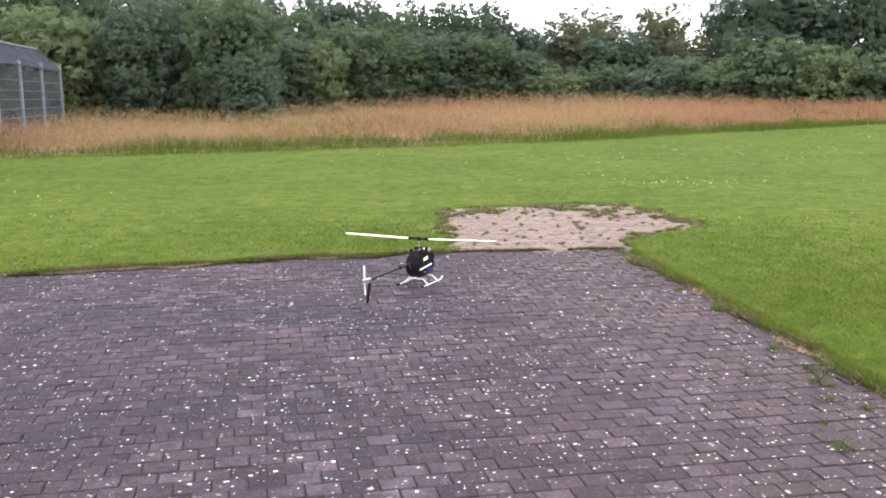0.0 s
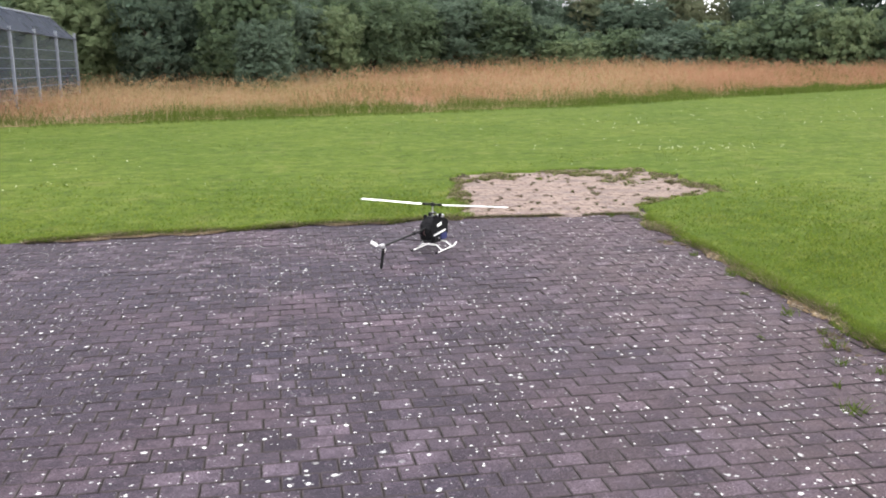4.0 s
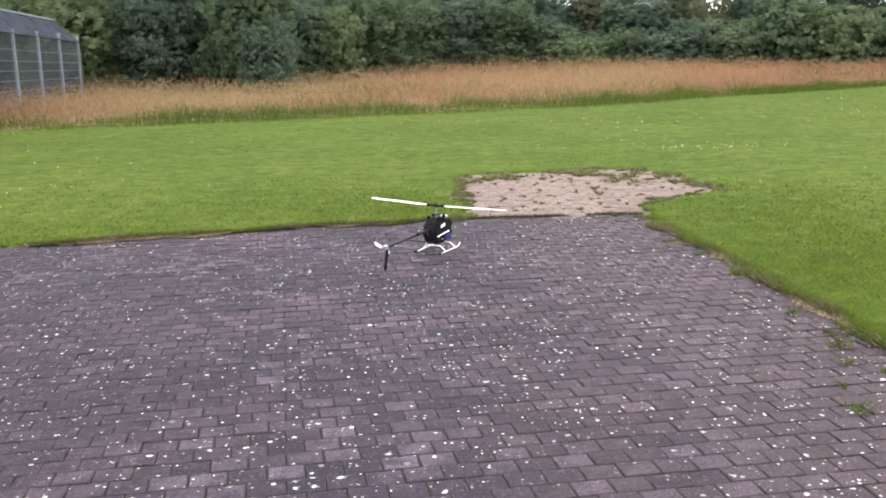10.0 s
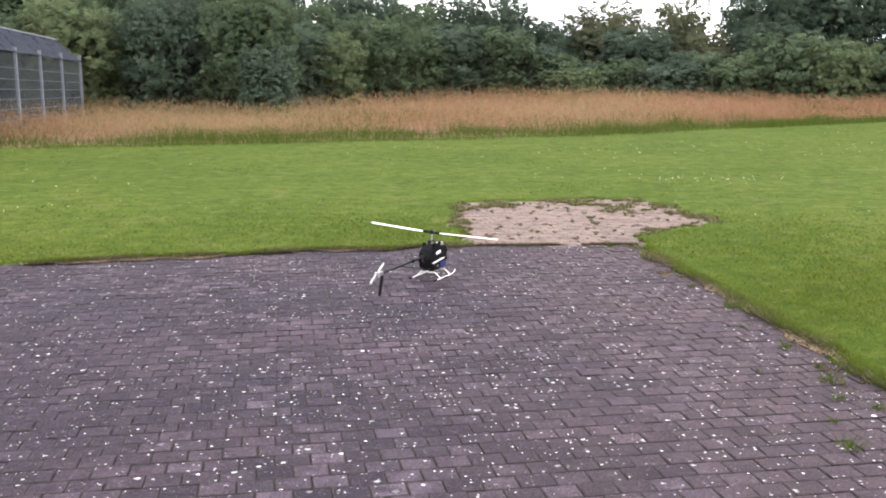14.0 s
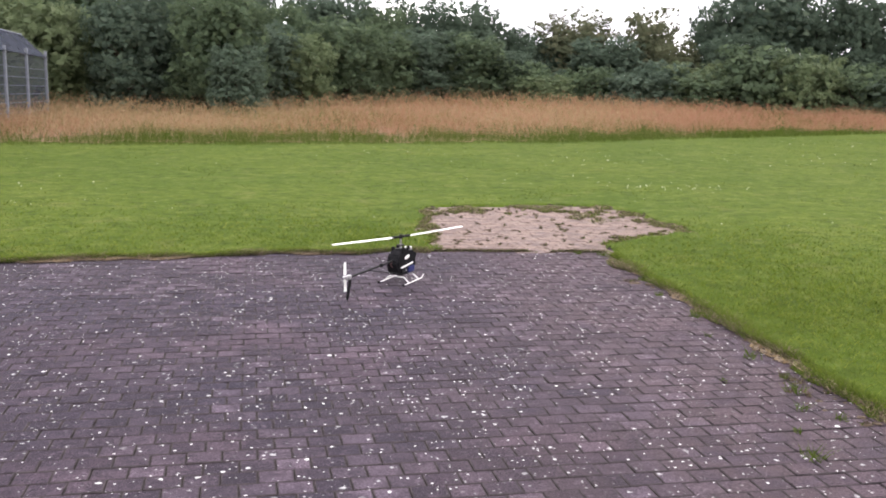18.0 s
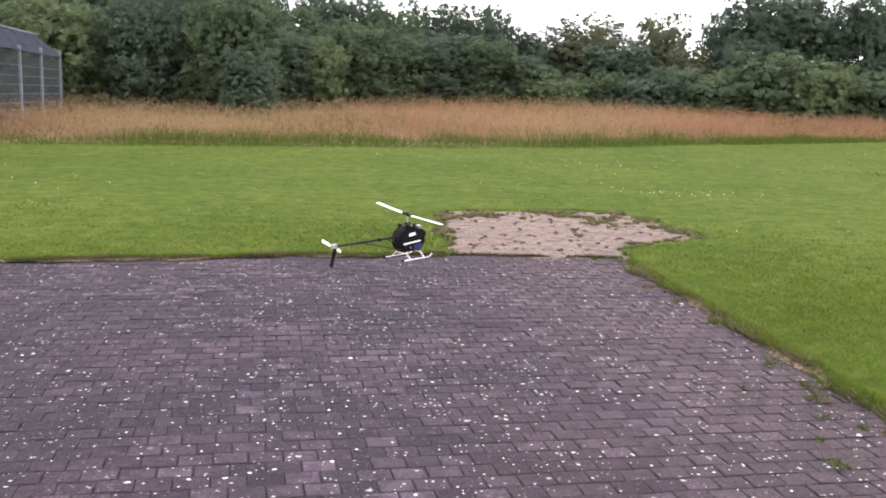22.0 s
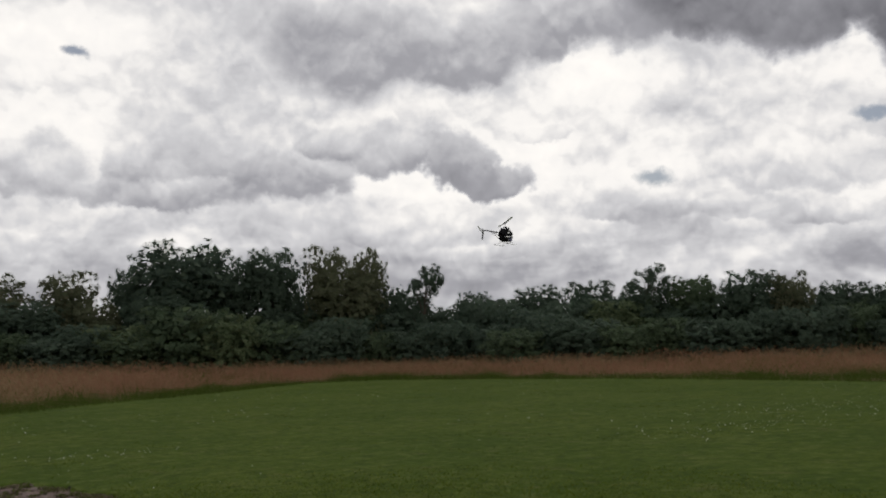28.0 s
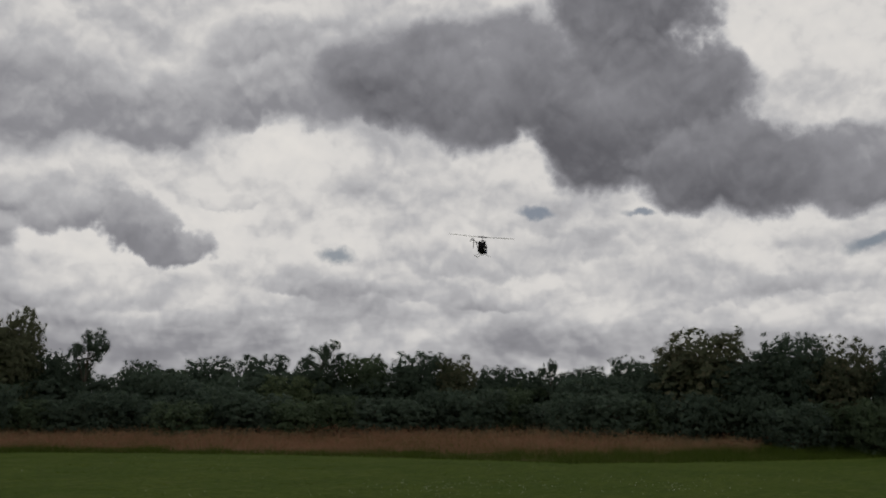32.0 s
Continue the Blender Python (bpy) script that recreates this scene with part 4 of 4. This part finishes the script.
# ---- the wire cage ----
def build_cage():
    cage = new("aviary_cage")
    tagged(cage, "long grey wire aviary with galvanised posts and sloping netting roof", "cage")
    p0, step, n0, n1 = Vector((-15.95, 28.36, 0)), Vector((-0.26, 2.722, 0)), -4, 6
    along = step.normalized()
    inward = Vector((-along.y, along.x, 0))
    top, rise, depth = 3.35, 0.98, 6.0

    def at(i, inn, z):
        """A place in the cage: the bay's number, the way in, the height; the eaves fall 9 cm from bay to bay."""
        return p0 + step * i + inward * inn + Vector((0, 0, z - 0.09 * i * min(1.0, max(0.0, z) / top)))

    for i in range(n0, n1 + 1):
        bm = bmesh.new()
        box(bm, (0.11, 0.11, top + 0.05), at(i, 0, (top - 0.05) / 2), 0.008, Matrix.Rotation(atan2(along.y, along.x), 3, "Z"))
        part("post", bm, MAT_GALV, cage)
        bm = bmesh.new()
        tube(bm, at(i, 0.05, top - 0.06), at(i, 1.0, top + rise - 0.06), 0.03)
        part("rafter", bm, MAT_GALV, cage)
        if i == n1:
            break
        for z in (0.55, 1.0, 1.4, 1.8, 2.2, 2.65):
            bm = bmesh.new()
            tube(bm, at(i, 0.02, z), at(i + 1, 0.02, z + 0.02), 0.013, None, 5)
            part("wire", bm, MAT_GALV, cage)
        bm = bmesh.new()
        q = [bm.verts.new(at(*k)) for k in ((i, 0, 0.0), (i + 1, 0, 0.0), (i + 1, 0, top), (i, 0, top))]
        bm.faces.new(q)
        part("netting_panel", bm, MAT_NET, cage)
        bm = bmesh.new()
        q = [bm.verts.new(at(*k)) for k in ((i, -0.08, top - 0.03), (i + 1, -0.08, top - 0.03), (i + 1, 1.0, top + rise), (i, 1.0, top + rise))]
        bm.faces.new(q)
        q2 = [bm.verts.new(at(*k)) for k in ((i, 1.0, top + rise), (i + 1, 1.0, top + rise), (i + 1, depth - 1, top + rise), (i, depth - 1, top + rise))]
        bm.faces.new(q2)
        part("roof_netting", bm, MAT_ROOFNET, cage)
    for z, inn in ((top, 0), (top + rise, 1.0), (0.1, 0)):
        bm = bmesh.new()
        tube(bm, at(n0, inn, z), at(n1, inn, z), 0.035)
        part("rail", bm, MAT_GALV, cage)
    # far end, and a dark sheet added for the darkness inside
    bm = bmesh.new()
    q = [bm.verts.new(at(*k)) for k in ((n1, 0, 0), (n1, depth, 0), (n1, depth, top), (n1, depth - 1, top + rise), (n1, 1.0, top + rise), (n1, 0, top))]
    bm.faces.new(q)
    part("end_netting", bm, MAT_NET, cage)
    bm = bmesh.new()
    mid = at((n0 + n1) / 2, depth, top / 2)
    box(bm, ((n1 - n0) * step.length, 0.08, top), mid, 0.01, Matrix.Rotation(atan2(along.y, along.x), 3, "Z"))
    part("back_wall", bm, MAT_DARKBACK, cage, "dark sheet added for the darkness inside the cage")


build_cage()


# ---- the model helicopter ----
def build_helicopter():
    heli = new("model_helicopter")
    tagged(heli, "black model helicopter with white rotor blades and white skids", "model helicopter")

    def p(name, bm, mat, parent=heli, label="", smooth_shade=False):
        return part(name, bm, mat, parent, label, smooth_shade)

    # body: side frames, round engine cowl, battery, tank; nose towards +y
    bm = bmesh.new()
    prof = [(-0.14, 0.105), (-0.175, 0.17), (-0.185, 0.24), (-0.155, 0.31), (-0.08, 0.355), (0.03, 0.36), (0.08, 0.335), (0.15, 0.325), (0.215, 0.295), (0.235, 0.245), (0.205, 0.225), (0.215, 0.17), (0.175, 0.11), (0.13, 0.085), (-0.11, 0.085)]
    for sx in (-0.072, 0.072):
        ring = [bm.verts.new((sx, y, z)) for y, z in prof]
        bm.faces.new(ring if sx > 0 else ring[::-1])
    bm.verts.ensure_lookup_table()
    n = len(prof)
    for k in range(n):
        bm.faces.new((bm.verts[k], bm.verts[(k + 1) % n], bm.verts[n + (k + 1) % n], bm.verts[n + k]))
    bmesh.ops.recalc_face_normals(bm, faces=bm.faces)
    bmesh.ops.bevel(bm, geom=list(bm.edges), offset=0.012, segments=2, affect="EDGES")
    body = p("body", bm, MAT_BLACK, label="black body with side frames")
    for sx in (-0.078, 0.078):
        bm = bmesh.new()
        box(bm, (0.005, 0.095, 0.034), (sx, 0.0, 0.275), 0.002, Matrix.Rotation(radians(8), 3, "X"))
        p("decal", bm, MAT_WHITE, body, "white decal plate")
        bm = bmesh.new()
        box(bm, (0.006, 0.26, 0.017), (sx, 0.0, 0.185), 0.002, Matrix.Rotation(radians(4), 3, "X"))
        p("frame_strip", bm, MAT_WHITE, body, "white side strip")
        bm = bmesh.new()
        box(bm, (0.012, 0.14, 0.07), (sx, 0.09, 0.13), 0.006)
        p("fuel_tank", bm, MAT_BLUE, body, "dark blue tank side")
        bm = bmesh.new()
        box(bm, (0.006, 0.02, 0.02), (sx, -0.02, 0.13), 0.002)
        p("bolt_plate", bm, MAT_STEEL, body)
    bm = bmesh.new()
    tube(bm, (0.0, 0.17, 0.265), (0.0, 0.225, 0.26), 0.04, 0.034, 16)
    p("fan_shroud", bm, MAT_BLACK, body)
    bm = bmesh.new()
    box(bm, (0.075, 0.07, 0.035), (0, 0.16, 0.335), 0.006)
    p("receiver", bm, MAT_STEEL, body, "silver receiver box on the nose")
    for k in range(3):
        bm = bmesh.new()
        yy = -0.15 - 0.02 * k
        pts = [Vector((0.05 - 0.05 * k, -0.13, 0.29)), Vector((0.05 - 0.05 * k, yy - 0.05, 0.22)), Vector((0.05 - 0.05 * k, -0.12, 0.14))]
        for a, b in zip(pts, pts[1:]):
            tube(bm, a, b, 0.004, None, 6)
        p("cable", bm, MAT_RED if k == 1 else MAT_BLACK, body)
    for sx in (-1, 1):
        for y, z in ((-0.06, 0.345), (0.05, 0.35)):
            bm = bmesh.new()
            box(bm, (0.022, 0.042, 0.038), (sx * 0.062, y, z + 0.02), 0.003)
            p("servo", bm, MAT_BLACK, body)
        bm = bmesh.new()
        tube(bm, (sx * 0.074, -0.1, 0.14), (sx * 0.09, -0.1, 0.14), 0.03, 0.026, 14)
        p("cooling_fan", bm, MAT_CARBON, body)
    bm = bmesh.new()
    tube(bm, (0, 0, 0.352), (0, 0, 0.362), 0.066, None, 24)
    p("main_gear", bm, MAT_CARBON, body)
    bm = bmesh.new()
    tube(bm, (-0.06, 0.13, 0.105), (-0.06, -0.12, 0.105), 0.022, 0.018, 12)
    p("silencer", bm, MAT_STEEL, body)
    # skids
    for sx in (-1, 1):
        bm = bmesh.new()
        pts = [(-0.20, 0.012), (0.17, 0.012), (0.215, 0.022), (0.24, 0.045)]
        for (y0, z0), (y1, z1) in zip(pts, pts[1:]):
            tube(bm, (sx * 0.15, y0, z0), (sx * 0.15, y1, z1), 0.0048, None, 8)
        rail = p("skid", bm, MAT_WHITE, label="white skid tube")
        bm = bmesh.new()
        tube(bm, (sx * 0.15, -0.222, 0.012), (sx * 0.15, -0.195, 0.012), 0.0115, None, 8)
        p("end_cap", bm, MAT_BLACK, rail, "black end cap")
    for y in (-0.09, 0.12):
        bm = bmesh.new()
        arc = [(-0.15, 0.014), (-0.085, 0.068), (0.085, 0.068), (0.15, 0.014)]
        for (x0, z0), (x1, z1) in zip(arc, arc[1:]):
            tube(bm, (x0, y, z0), (x1, y, z1), 0.0052, None, 8)
        p("skid_strut", bm, MAT_WHITE)
    # mast and swashplate
    bm = bmesh.new()
    tube(bm, (0, 0, 0.34), (0, 0, 0.50), 0.008, None, 10)
    p("mast", bm, MAT_STEEL)
    bm = bmesh.new()
    tube(bm, (0, 0, 0.392), (0, 0, 0.405), 0.042, 0.036, 16)
    p("swashplate", bm, MAT_CARBON)
    for k in range(3):
        a = 2 * pi * k / 3
        bm = bmesh.new()
        tube(bm, (0.05 * cos(a), 0.05 * sin(a), 0.35), (0.038 * cos(a), 0.038 * sin(a), 0.40), 0.004, None, 6)
        p("servo_link", bm, MAT_BLACK)
    # boom, braces, fins
    bm = bmesh.new()
    tube(bm, (0, -0.14, 0.255), (0, -1.04, 0.25), 0.0115, None, 12)
    boom = p("tail_boom", bm, MAT_CARBON, label="black tail boom tube")
    bm = bmesh.new()
    box(bm, (0.036, 0.03, 0.036), (0, -0.42, 0.253), 0.005)
    p("boom_clamp", bm, MAT_BLACK, boom)
    for sx in (-1, 1):
        bm = bmesh.new()
        tube(bm, (sx * 0.055, -0.14, 0.115), (sx * 0.012, -0.66, 0.245), 0.006, None, 7)
        p("boom_brace", bm, MAT_CARBON)
    bm = bmesh.new()
    box(bm, (0.045, 0.06, 0.05), (0.0, -1.05, 0.25), 0.008)
    p("tail_gearbox", bm, MAT_STEEL)
    bm = bmesh.new()
    outline = [(-1.03, 0.235), (-1.075, 0.235), (-1.125, 0.045), (-1.105, 0.035), (-1.085, 0.05)]
    for sx in (-0.004, 0.004):
        ring = [bm.verts.new((sx + 0.02, y, z)) for y, z in outline]
        bm.faces.new(ring if sx > 0 else ring[::-1])
    bm.verts.ensure_lookup_table()
    for k in range(5):
        bm.faces.new((bm.verts[k], bm.verts[(k + 1) % 5], bm.verts[5 + (k + 1) % 5], bm.verts[5 + k]))
    bmesh.ops.recalc_face_normals(bm, faces=bm.faces)
    p("tail_fin", bm, MAT_BLACK, label="black lower tail fin")
    # main rotor, turning about z
    rotor = part("main_rotor", tube(bmesh.new(), (0, 0, -0.02), (0, 0, 0.022), 0.02, 0.016, 12), MAT_CARBON, heli, "dark rotor head")
    bm = bmesh.new()
    box(bm, (0.16, 0.032, 0.022), (0, 0, 0), 0.006)
    part("head_block", bm, MAT_CARBON, rotor)
    for s in (-1, 1):
        bm = bmesh.new()
        secs = []
        for x, c, th in ((0.10, 0.030, 0.012), (0.16, 0.048, 0.013), (0.86, 0.048, 0.010), (0.88, 0.038, 0.006)):
            z = 0.0 + 0.018 * (x / 0.88) ** 2
            secs.append([bm.verts.new((s * x, s * (c * u_ - 0.25 * c), z + th * v_ - 0.05 * c * u_)) for u_, v_ in ((-0.25, 0), (0.1, 0.5), (0.75, 0), (0.1, -0.5))])
        for a, b in zip(secs, secs[1:]):
            for k in range(4):
                bm.faces.new((a[k], a[(k + 1) % 4], b[(k + 1) % 4], b[k]))
        bm.faces.new(secs[0])
        bm.faces.new(secs[-1])
        bmesh.ops.recalc_face_normals(bm, faces=bm.faces)
        part("rotor_blade", bm, MAT_BLADEWHITE, rotor, "long white rotor blade")
        bm = bmesh.new()
        box(bm, (0.05, 0.036, 0.026), (s * 0.095, 0, 0), 0.005)
        part("blade_grip", bm, MAT_BLACK, rotor)
    # tail rotor, turning about x
    tail = part("tail_rotor", tube(bmesh.new(), (-0.02, 0, 0), (0.012, 0, 0), 0.012, None, 10), MAT_STEEL, heli, "steel tail rotor hub")
    for s in (-1, 1):
        bm = bmesh.new()
        box(bm, (0.004, 0.034, 0.125), (0, 0, s * 0.085), 0.0015, Matrix.Rotation(radians(12), 3, "Z"))
        part("tail_blade", bm, MAT_BLADEWHITE, tail, "white tail rotor blade")
    return heli, rotor, tail


# ---- weeds and clods on the paving ----
def build_weeds():
    pts, high = [], []
    for x, y, s in ((2.29, 5.42, 0.9), (2.36, 5.85, 0.5), (2.55, 6.3, 0.6), (2.7, 7.0, 0.6), (2.45, 8.2, 0.5), (2.2, 6.9, 0.35), (2.75, 6.1, 0.7), (2.62, 7.55, 0.9), (2.52, 8.9, 0.7), (2.4, 9.8, 0.6), (2.68, 6.7, 1.0), (2.36, 10.6, 0.6), (2.28, 11.5, 0.8), (2.2, 12.1, 1.1), (1.9, 12.2, 0.7)):
        n = int(40 * s)
        pts.append(np.column_stack([rng.normal(x, 0.035 * s, n), rng.normal(y, 0.05 * s, n)]))
        high.append(rng.uniform(0.3, 1.0, n) * 0.11 * s)
    p, h = np.vstack(pts), np.concatenate(high)
    m = spikes("joint_weeds", p, 0.0, h, 0.008, 0.6, MAT_BLADE_DEEP)
    tagged(m, "small green weeds growing from the paving joints", "weeds", kind="stuff")
    c = scatter(230, -0.1, 3.9, 12.4, 17.0)
    c = c[inside(PATCH, c) & (away(PATCH, c) > 0.1)]
    side = scatter(1500, 1.4, 3.6, 4.0, 12.2)
    side = side[inside(YARD, side) & (away(YARD, side) < 0.06 + 0.5 * np.clip(clumpy(side, 1.3, 81.0), 0, 1) ** 0.8)]
    c = np.vstack([c, side])
    verts, faces, tufts = [], [], []
    for x, y in c:
        s = rng.uniform(0.008, 0.026) * (1.6 if rng.uniform() < 0.15 else 1)
        k = len(verts)
        for ring, (rr, zz) in enumerate(((1.0, -0.004), (0.75, 0.35), (0.3, 0.55))):
            for j in range(7):
                a = j * 2 * pi / 7 + ring * 0.4
                q = s * rr * rng.uniform(0.6, 1.35)
                verts.append((x + q * 1.4 * cos(a), y + q * sin(a), max(-0.004, zz * s * rng.uniform(0.6, 1.2))))
        for ring in range(2):
            for j in range(7):
                i0, i1 = k + ring * 7 + j, k + ring * 7 + (j + 1) % 7
                faces.append((i0, i1, i1 + 7, i0 + 7))
        faces.append(tuple(k + 14 + j for j in range(7)))
        if rng.uniform() < 0.4:
            tufts.append((x, y, s))
    m = mesh_object("soil_clods", verts, faces, MAT_CLOD)
    tagged(m, "dark brown clods of soil and moss on the sandy paving", "clods", kind="stuff")
    pts = np.vstack([np.column_stack([rng.normal(x, s * 0.7, 22), rng.normal(y, s * 0.6, 22)]) for x, y, s in tufts])
    strip = np.column_stack([rng.uniform(0.05, 2.3, 2600), np.zeros(2600)])
    strip[:, 1] = 12.24 + 0.055 * strip[:, 0] + 0.05 * clumpy(strip, 3.0, 71.0) + rng.normal(0, 0.02, 2600)
    strip = strip[clumpy(strip, 1.7, 72.0) > -0.12]
    pts = np.vstack([pts, strip])
    m = spikes("dry_tufts", pts, 0.0, rng.uniform(0.015, 0.05, len(pts)), 0.012, 0.8, [MAT_BLADE_DEEP, MAT_CLOD], (rng.uniform(0, 1, len(pts)) < 0.72).astype(int))
    tagged(m, "small dry weed tufts on the sandy paving", "weeds", kind="stuff")


build_weeds()


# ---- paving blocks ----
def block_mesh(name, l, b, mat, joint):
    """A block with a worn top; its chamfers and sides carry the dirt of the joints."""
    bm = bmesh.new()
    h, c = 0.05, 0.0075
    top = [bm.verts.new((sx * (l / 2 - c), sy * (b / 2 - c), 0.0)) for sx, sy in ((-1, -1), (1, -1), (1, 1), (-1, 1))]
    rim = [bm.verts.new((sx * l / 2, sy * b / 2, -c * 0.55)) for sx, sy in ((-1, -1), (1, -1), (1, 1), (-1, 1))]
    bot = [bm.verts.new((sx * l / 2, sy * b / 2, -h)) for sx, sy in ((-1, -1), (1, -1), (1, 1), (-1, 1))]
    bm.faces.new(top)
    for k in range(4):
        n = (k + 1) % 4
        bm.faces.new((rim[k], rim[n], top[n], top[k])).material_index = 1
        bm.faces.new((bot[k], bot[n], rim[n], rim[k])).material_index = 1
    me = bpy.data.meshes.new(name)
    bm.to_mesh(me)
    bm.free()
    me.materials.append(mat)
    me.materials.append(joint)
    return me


ROW_TURN = radians(10.4)


def build_paving():
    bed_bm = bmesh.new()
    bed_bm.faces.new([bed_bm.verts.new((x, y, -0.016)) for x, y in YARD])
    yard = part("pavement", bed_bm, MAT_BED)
    tagged(yard, "yard of weathered grey concrete paving blocks with white lichen", "pavement", kind="structure")
    bed_bm = bmesh.new()
    bed_bm.faces.new([bed_bm.verts.new((x, y, -0.007)) for x, y in PATCH])
    sandy = part("sandy_pavement", bed_bm, MAT_SANDY)
    tagged(sandy, "patch of sand-covered pinkish paving with weeds", "pavement", kind="structure")
    L, B, gap = 0.20, 0.165, 0.005
    e1, e2 = np.array([cos(ROW_TURN), sin(ROW_TURN)]), np.array([-sin(ROW_TURN), cos(ROW_TURN)])
    jj, ii = np.meshgrid(np.arange(-40, 120), np.arange(-80, 60), indexing="ij")
    jj, ii = jj.ravel(), ii.ravel()
    c = np.outer((ii + 0.5 * (jj % 2)) * L, e1) + np.outer(jj * B, e2)
    in_yard, in_patch = inside(YARD, c) | ((away(YARD, c) < 0.09) & (c[:, 1] > 3) & (c[:, 0] > -9) & ~inside(PATCH, c)), inside(PATCH, c)
    near = in_yard & (np.abs(c[:, 0]) < 1.75) & (c[:, 1] > 3.7) & (c[:, 1] < 6.5)
    near_id = np.flatnonzero(near)[:300]
    near[:] = False
    near[near_id] = True
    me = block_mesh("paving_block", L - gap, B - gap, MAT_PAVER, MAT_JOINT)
    r = random.Random(9)
    for k in near_id:
        o = new("paving_block", me)
        o.parent = yard
        o.location = (c[k, 0], c[k, 1], r.uniform(-0.004, 0.003))
        o.rotation_euler = (r.uniform(-0.012, 0.012), r.uniform(-0.012, 0.012), ROW_TURN + r.uniform(-0.012, 0.012))
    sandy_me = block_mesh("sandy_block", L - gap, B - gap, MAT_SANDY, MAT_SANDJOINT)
    only = in_patch & ~in_yard
    sandy_id = np.flatnonzero(only)[:300]
    only[sandy_id] = False
    for k in sandy_id:
        o = new("sandy_block", sandy_me)
        o.parent = sandy
        o.location = (c[k, 0], c[k, 1], r.uniform(-0.004, 0.003))
        o.rotation_euler = (r.uniform(-0.012, 0.012), r.uniform(-0.012, 0.012), ROW_TURN + r.uniform(-0.012, 0.012))
    base = np.array([v.co for v in me.vertices])
    polys = np.array([p.vertices[:] for p in me.polygons])
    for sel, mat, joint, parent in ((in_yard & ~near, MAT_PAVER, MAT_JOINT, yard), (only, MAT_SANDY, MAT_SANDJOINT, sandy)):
        pts = c[sel]
        n = len(pts)
        a = ROW_TURN + rng.uniform(-0.014, 0.014, n)
        tx, ty = rng.uniform(-0.012, 0.012, n), rng.uniform(-0.012, 0.012, n)
        v = np.empty((n, len(base), 3))
        v[:, :, 0] = pts[:, :1] + base[:, 0] * np.cos(a)[:, None] - base[:, 1] * np.sin(a)[:, None]
        v[:, :, 1] = pts[:, 1:] + base[:, 0] * np.sin(a)[:, None] + base[:, 1] * np.cos(a)[:, None]
        v[:, :, 2] = base[:, 2] + base[:, 0] * tx[:, None] + base[:, 1] * ty[:, None] + rng.uniform(-0.004, 0.003, n)[:, None]
        f = (polys[None] + (np.arange(n) * len(base))[:, None, None]).reshape(-1, 4)
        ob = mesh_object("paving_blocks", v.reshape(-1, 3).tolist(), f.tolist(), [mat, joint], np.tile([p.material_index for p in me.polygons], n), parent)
        tagged(ob, kind="stuff")


build_paving()
heli, main_rotor, tail_rotor = build_helicopter()

# seconds, place of the skids' middle, pitch, roll, yaw
FLIGHT = [
    (0, -0.31, 10.3, 0.006, 1.6, 0, -27.5), (21.4, -0.31, 10.3, 0.006, 1.6, 0, -27.5), (21.7, -0.36, 10.38, 0.07, 2, 0, -34),
    (22, -0.45, 10.57, 0.25, 1, 0, -44), (22.5, -0.81, 10.54, 0.69, 0, 0, -54), (23, -1.01, 11.49, 0.79, 0, 0, -60),
    (23.5, -1.23, 12.13, 1.96, -11, 0, -61), (24, -1.06, 13.93, 3.06, -14, 0, -67), (24.5, -0.14, 14.3, 3.4, -11, 0, -69),
    (25, 1.26, 14.86, 3.64, -12, 0, -66), (25.5, 3.21, 16.21, 3.65, -2, 0, -73), (26, 5.07, 16.6, 4.01, -1, 0, -64),
    (26.5, 6.77, 16.65, 4.12, 0, 0, -66), (28.5, 14.6, 16.42, 4.23, 0, 0, -62), (29, 16.21, 15.84, 4.79, 0, 0, -60),
    (29.5, 17.17, 14.82, 5.19, 0, 0, -60), (30, 17.8, 14.05, 5.58, 0, 0, -58), (30.5, 18.16, 13.59, 6.05, 0, 0, -54),
    (31, 18.33, 13.37, 6.63, 0, 0, -63), (31.5, 18.74, 13.3, 6.64, 0, 0, -66), (32, 19.08, 13.34, 5.9, 0, 0, -67),
]
# seconds, bearing of the rotor blades (counted like the yaw)
BLADES = [(0, 158), (1, 87), (2, 82), (3, 8), (6, 89), (7, 29), (8, 9), (9, 176), (10, 146), (11, 69), (12, 104), (13, 123), (14, 142), (17, 177), (18, 40), (19, 39),
          (20, 84), (21, 66), (22, 116), (23, 70), (24, 100), (25, 148), (26, -14), (29, 15), (30, -50), (31, -54), (32, -30)]


def motions():
    walk(heli, [(t, pose(x, y, z, p, r, yaw)) for t, x, y, z, p, r, yaw in FLIGHT])
    rows = []
    turn = 0.0
    for (t0, b0), (t1, b1) in zip(BLADES, BLADES[1:]):
        steps = round((t1 - t0) * FPS)
        y0 = np.interp(t0, [r[0] for r in FLIGHT], [r[6] for r in FLIGHT])
        y1 = np.interp(t1, [r[0] for r in FLIGHT], [r[6] for r in FLIGHT])
        if not rows:
            turn = b0 - y0
            rows.append((t0, turn))
        start = turn
        goal = b1 - y1
        whole = start + 76.0 * steps
        goal += 180.0 * round((whole - goal) / 180.0)
        for k in range(1, steps + 1):
            rows.append((t0 + k / FPS, start + (goal - start) * k / steps))
        turn = goal
    walk(main_rotor, [(t, pose(0, 0, 0.49, 0, 0, a)) for t, a in rows])
    walk(tail_rotor, [(k / FPS, pose(-0.04, -1.05, 0.25, 83.0 * k, 0, 0)) for k in range(32 * FPS + 1)])


motions()
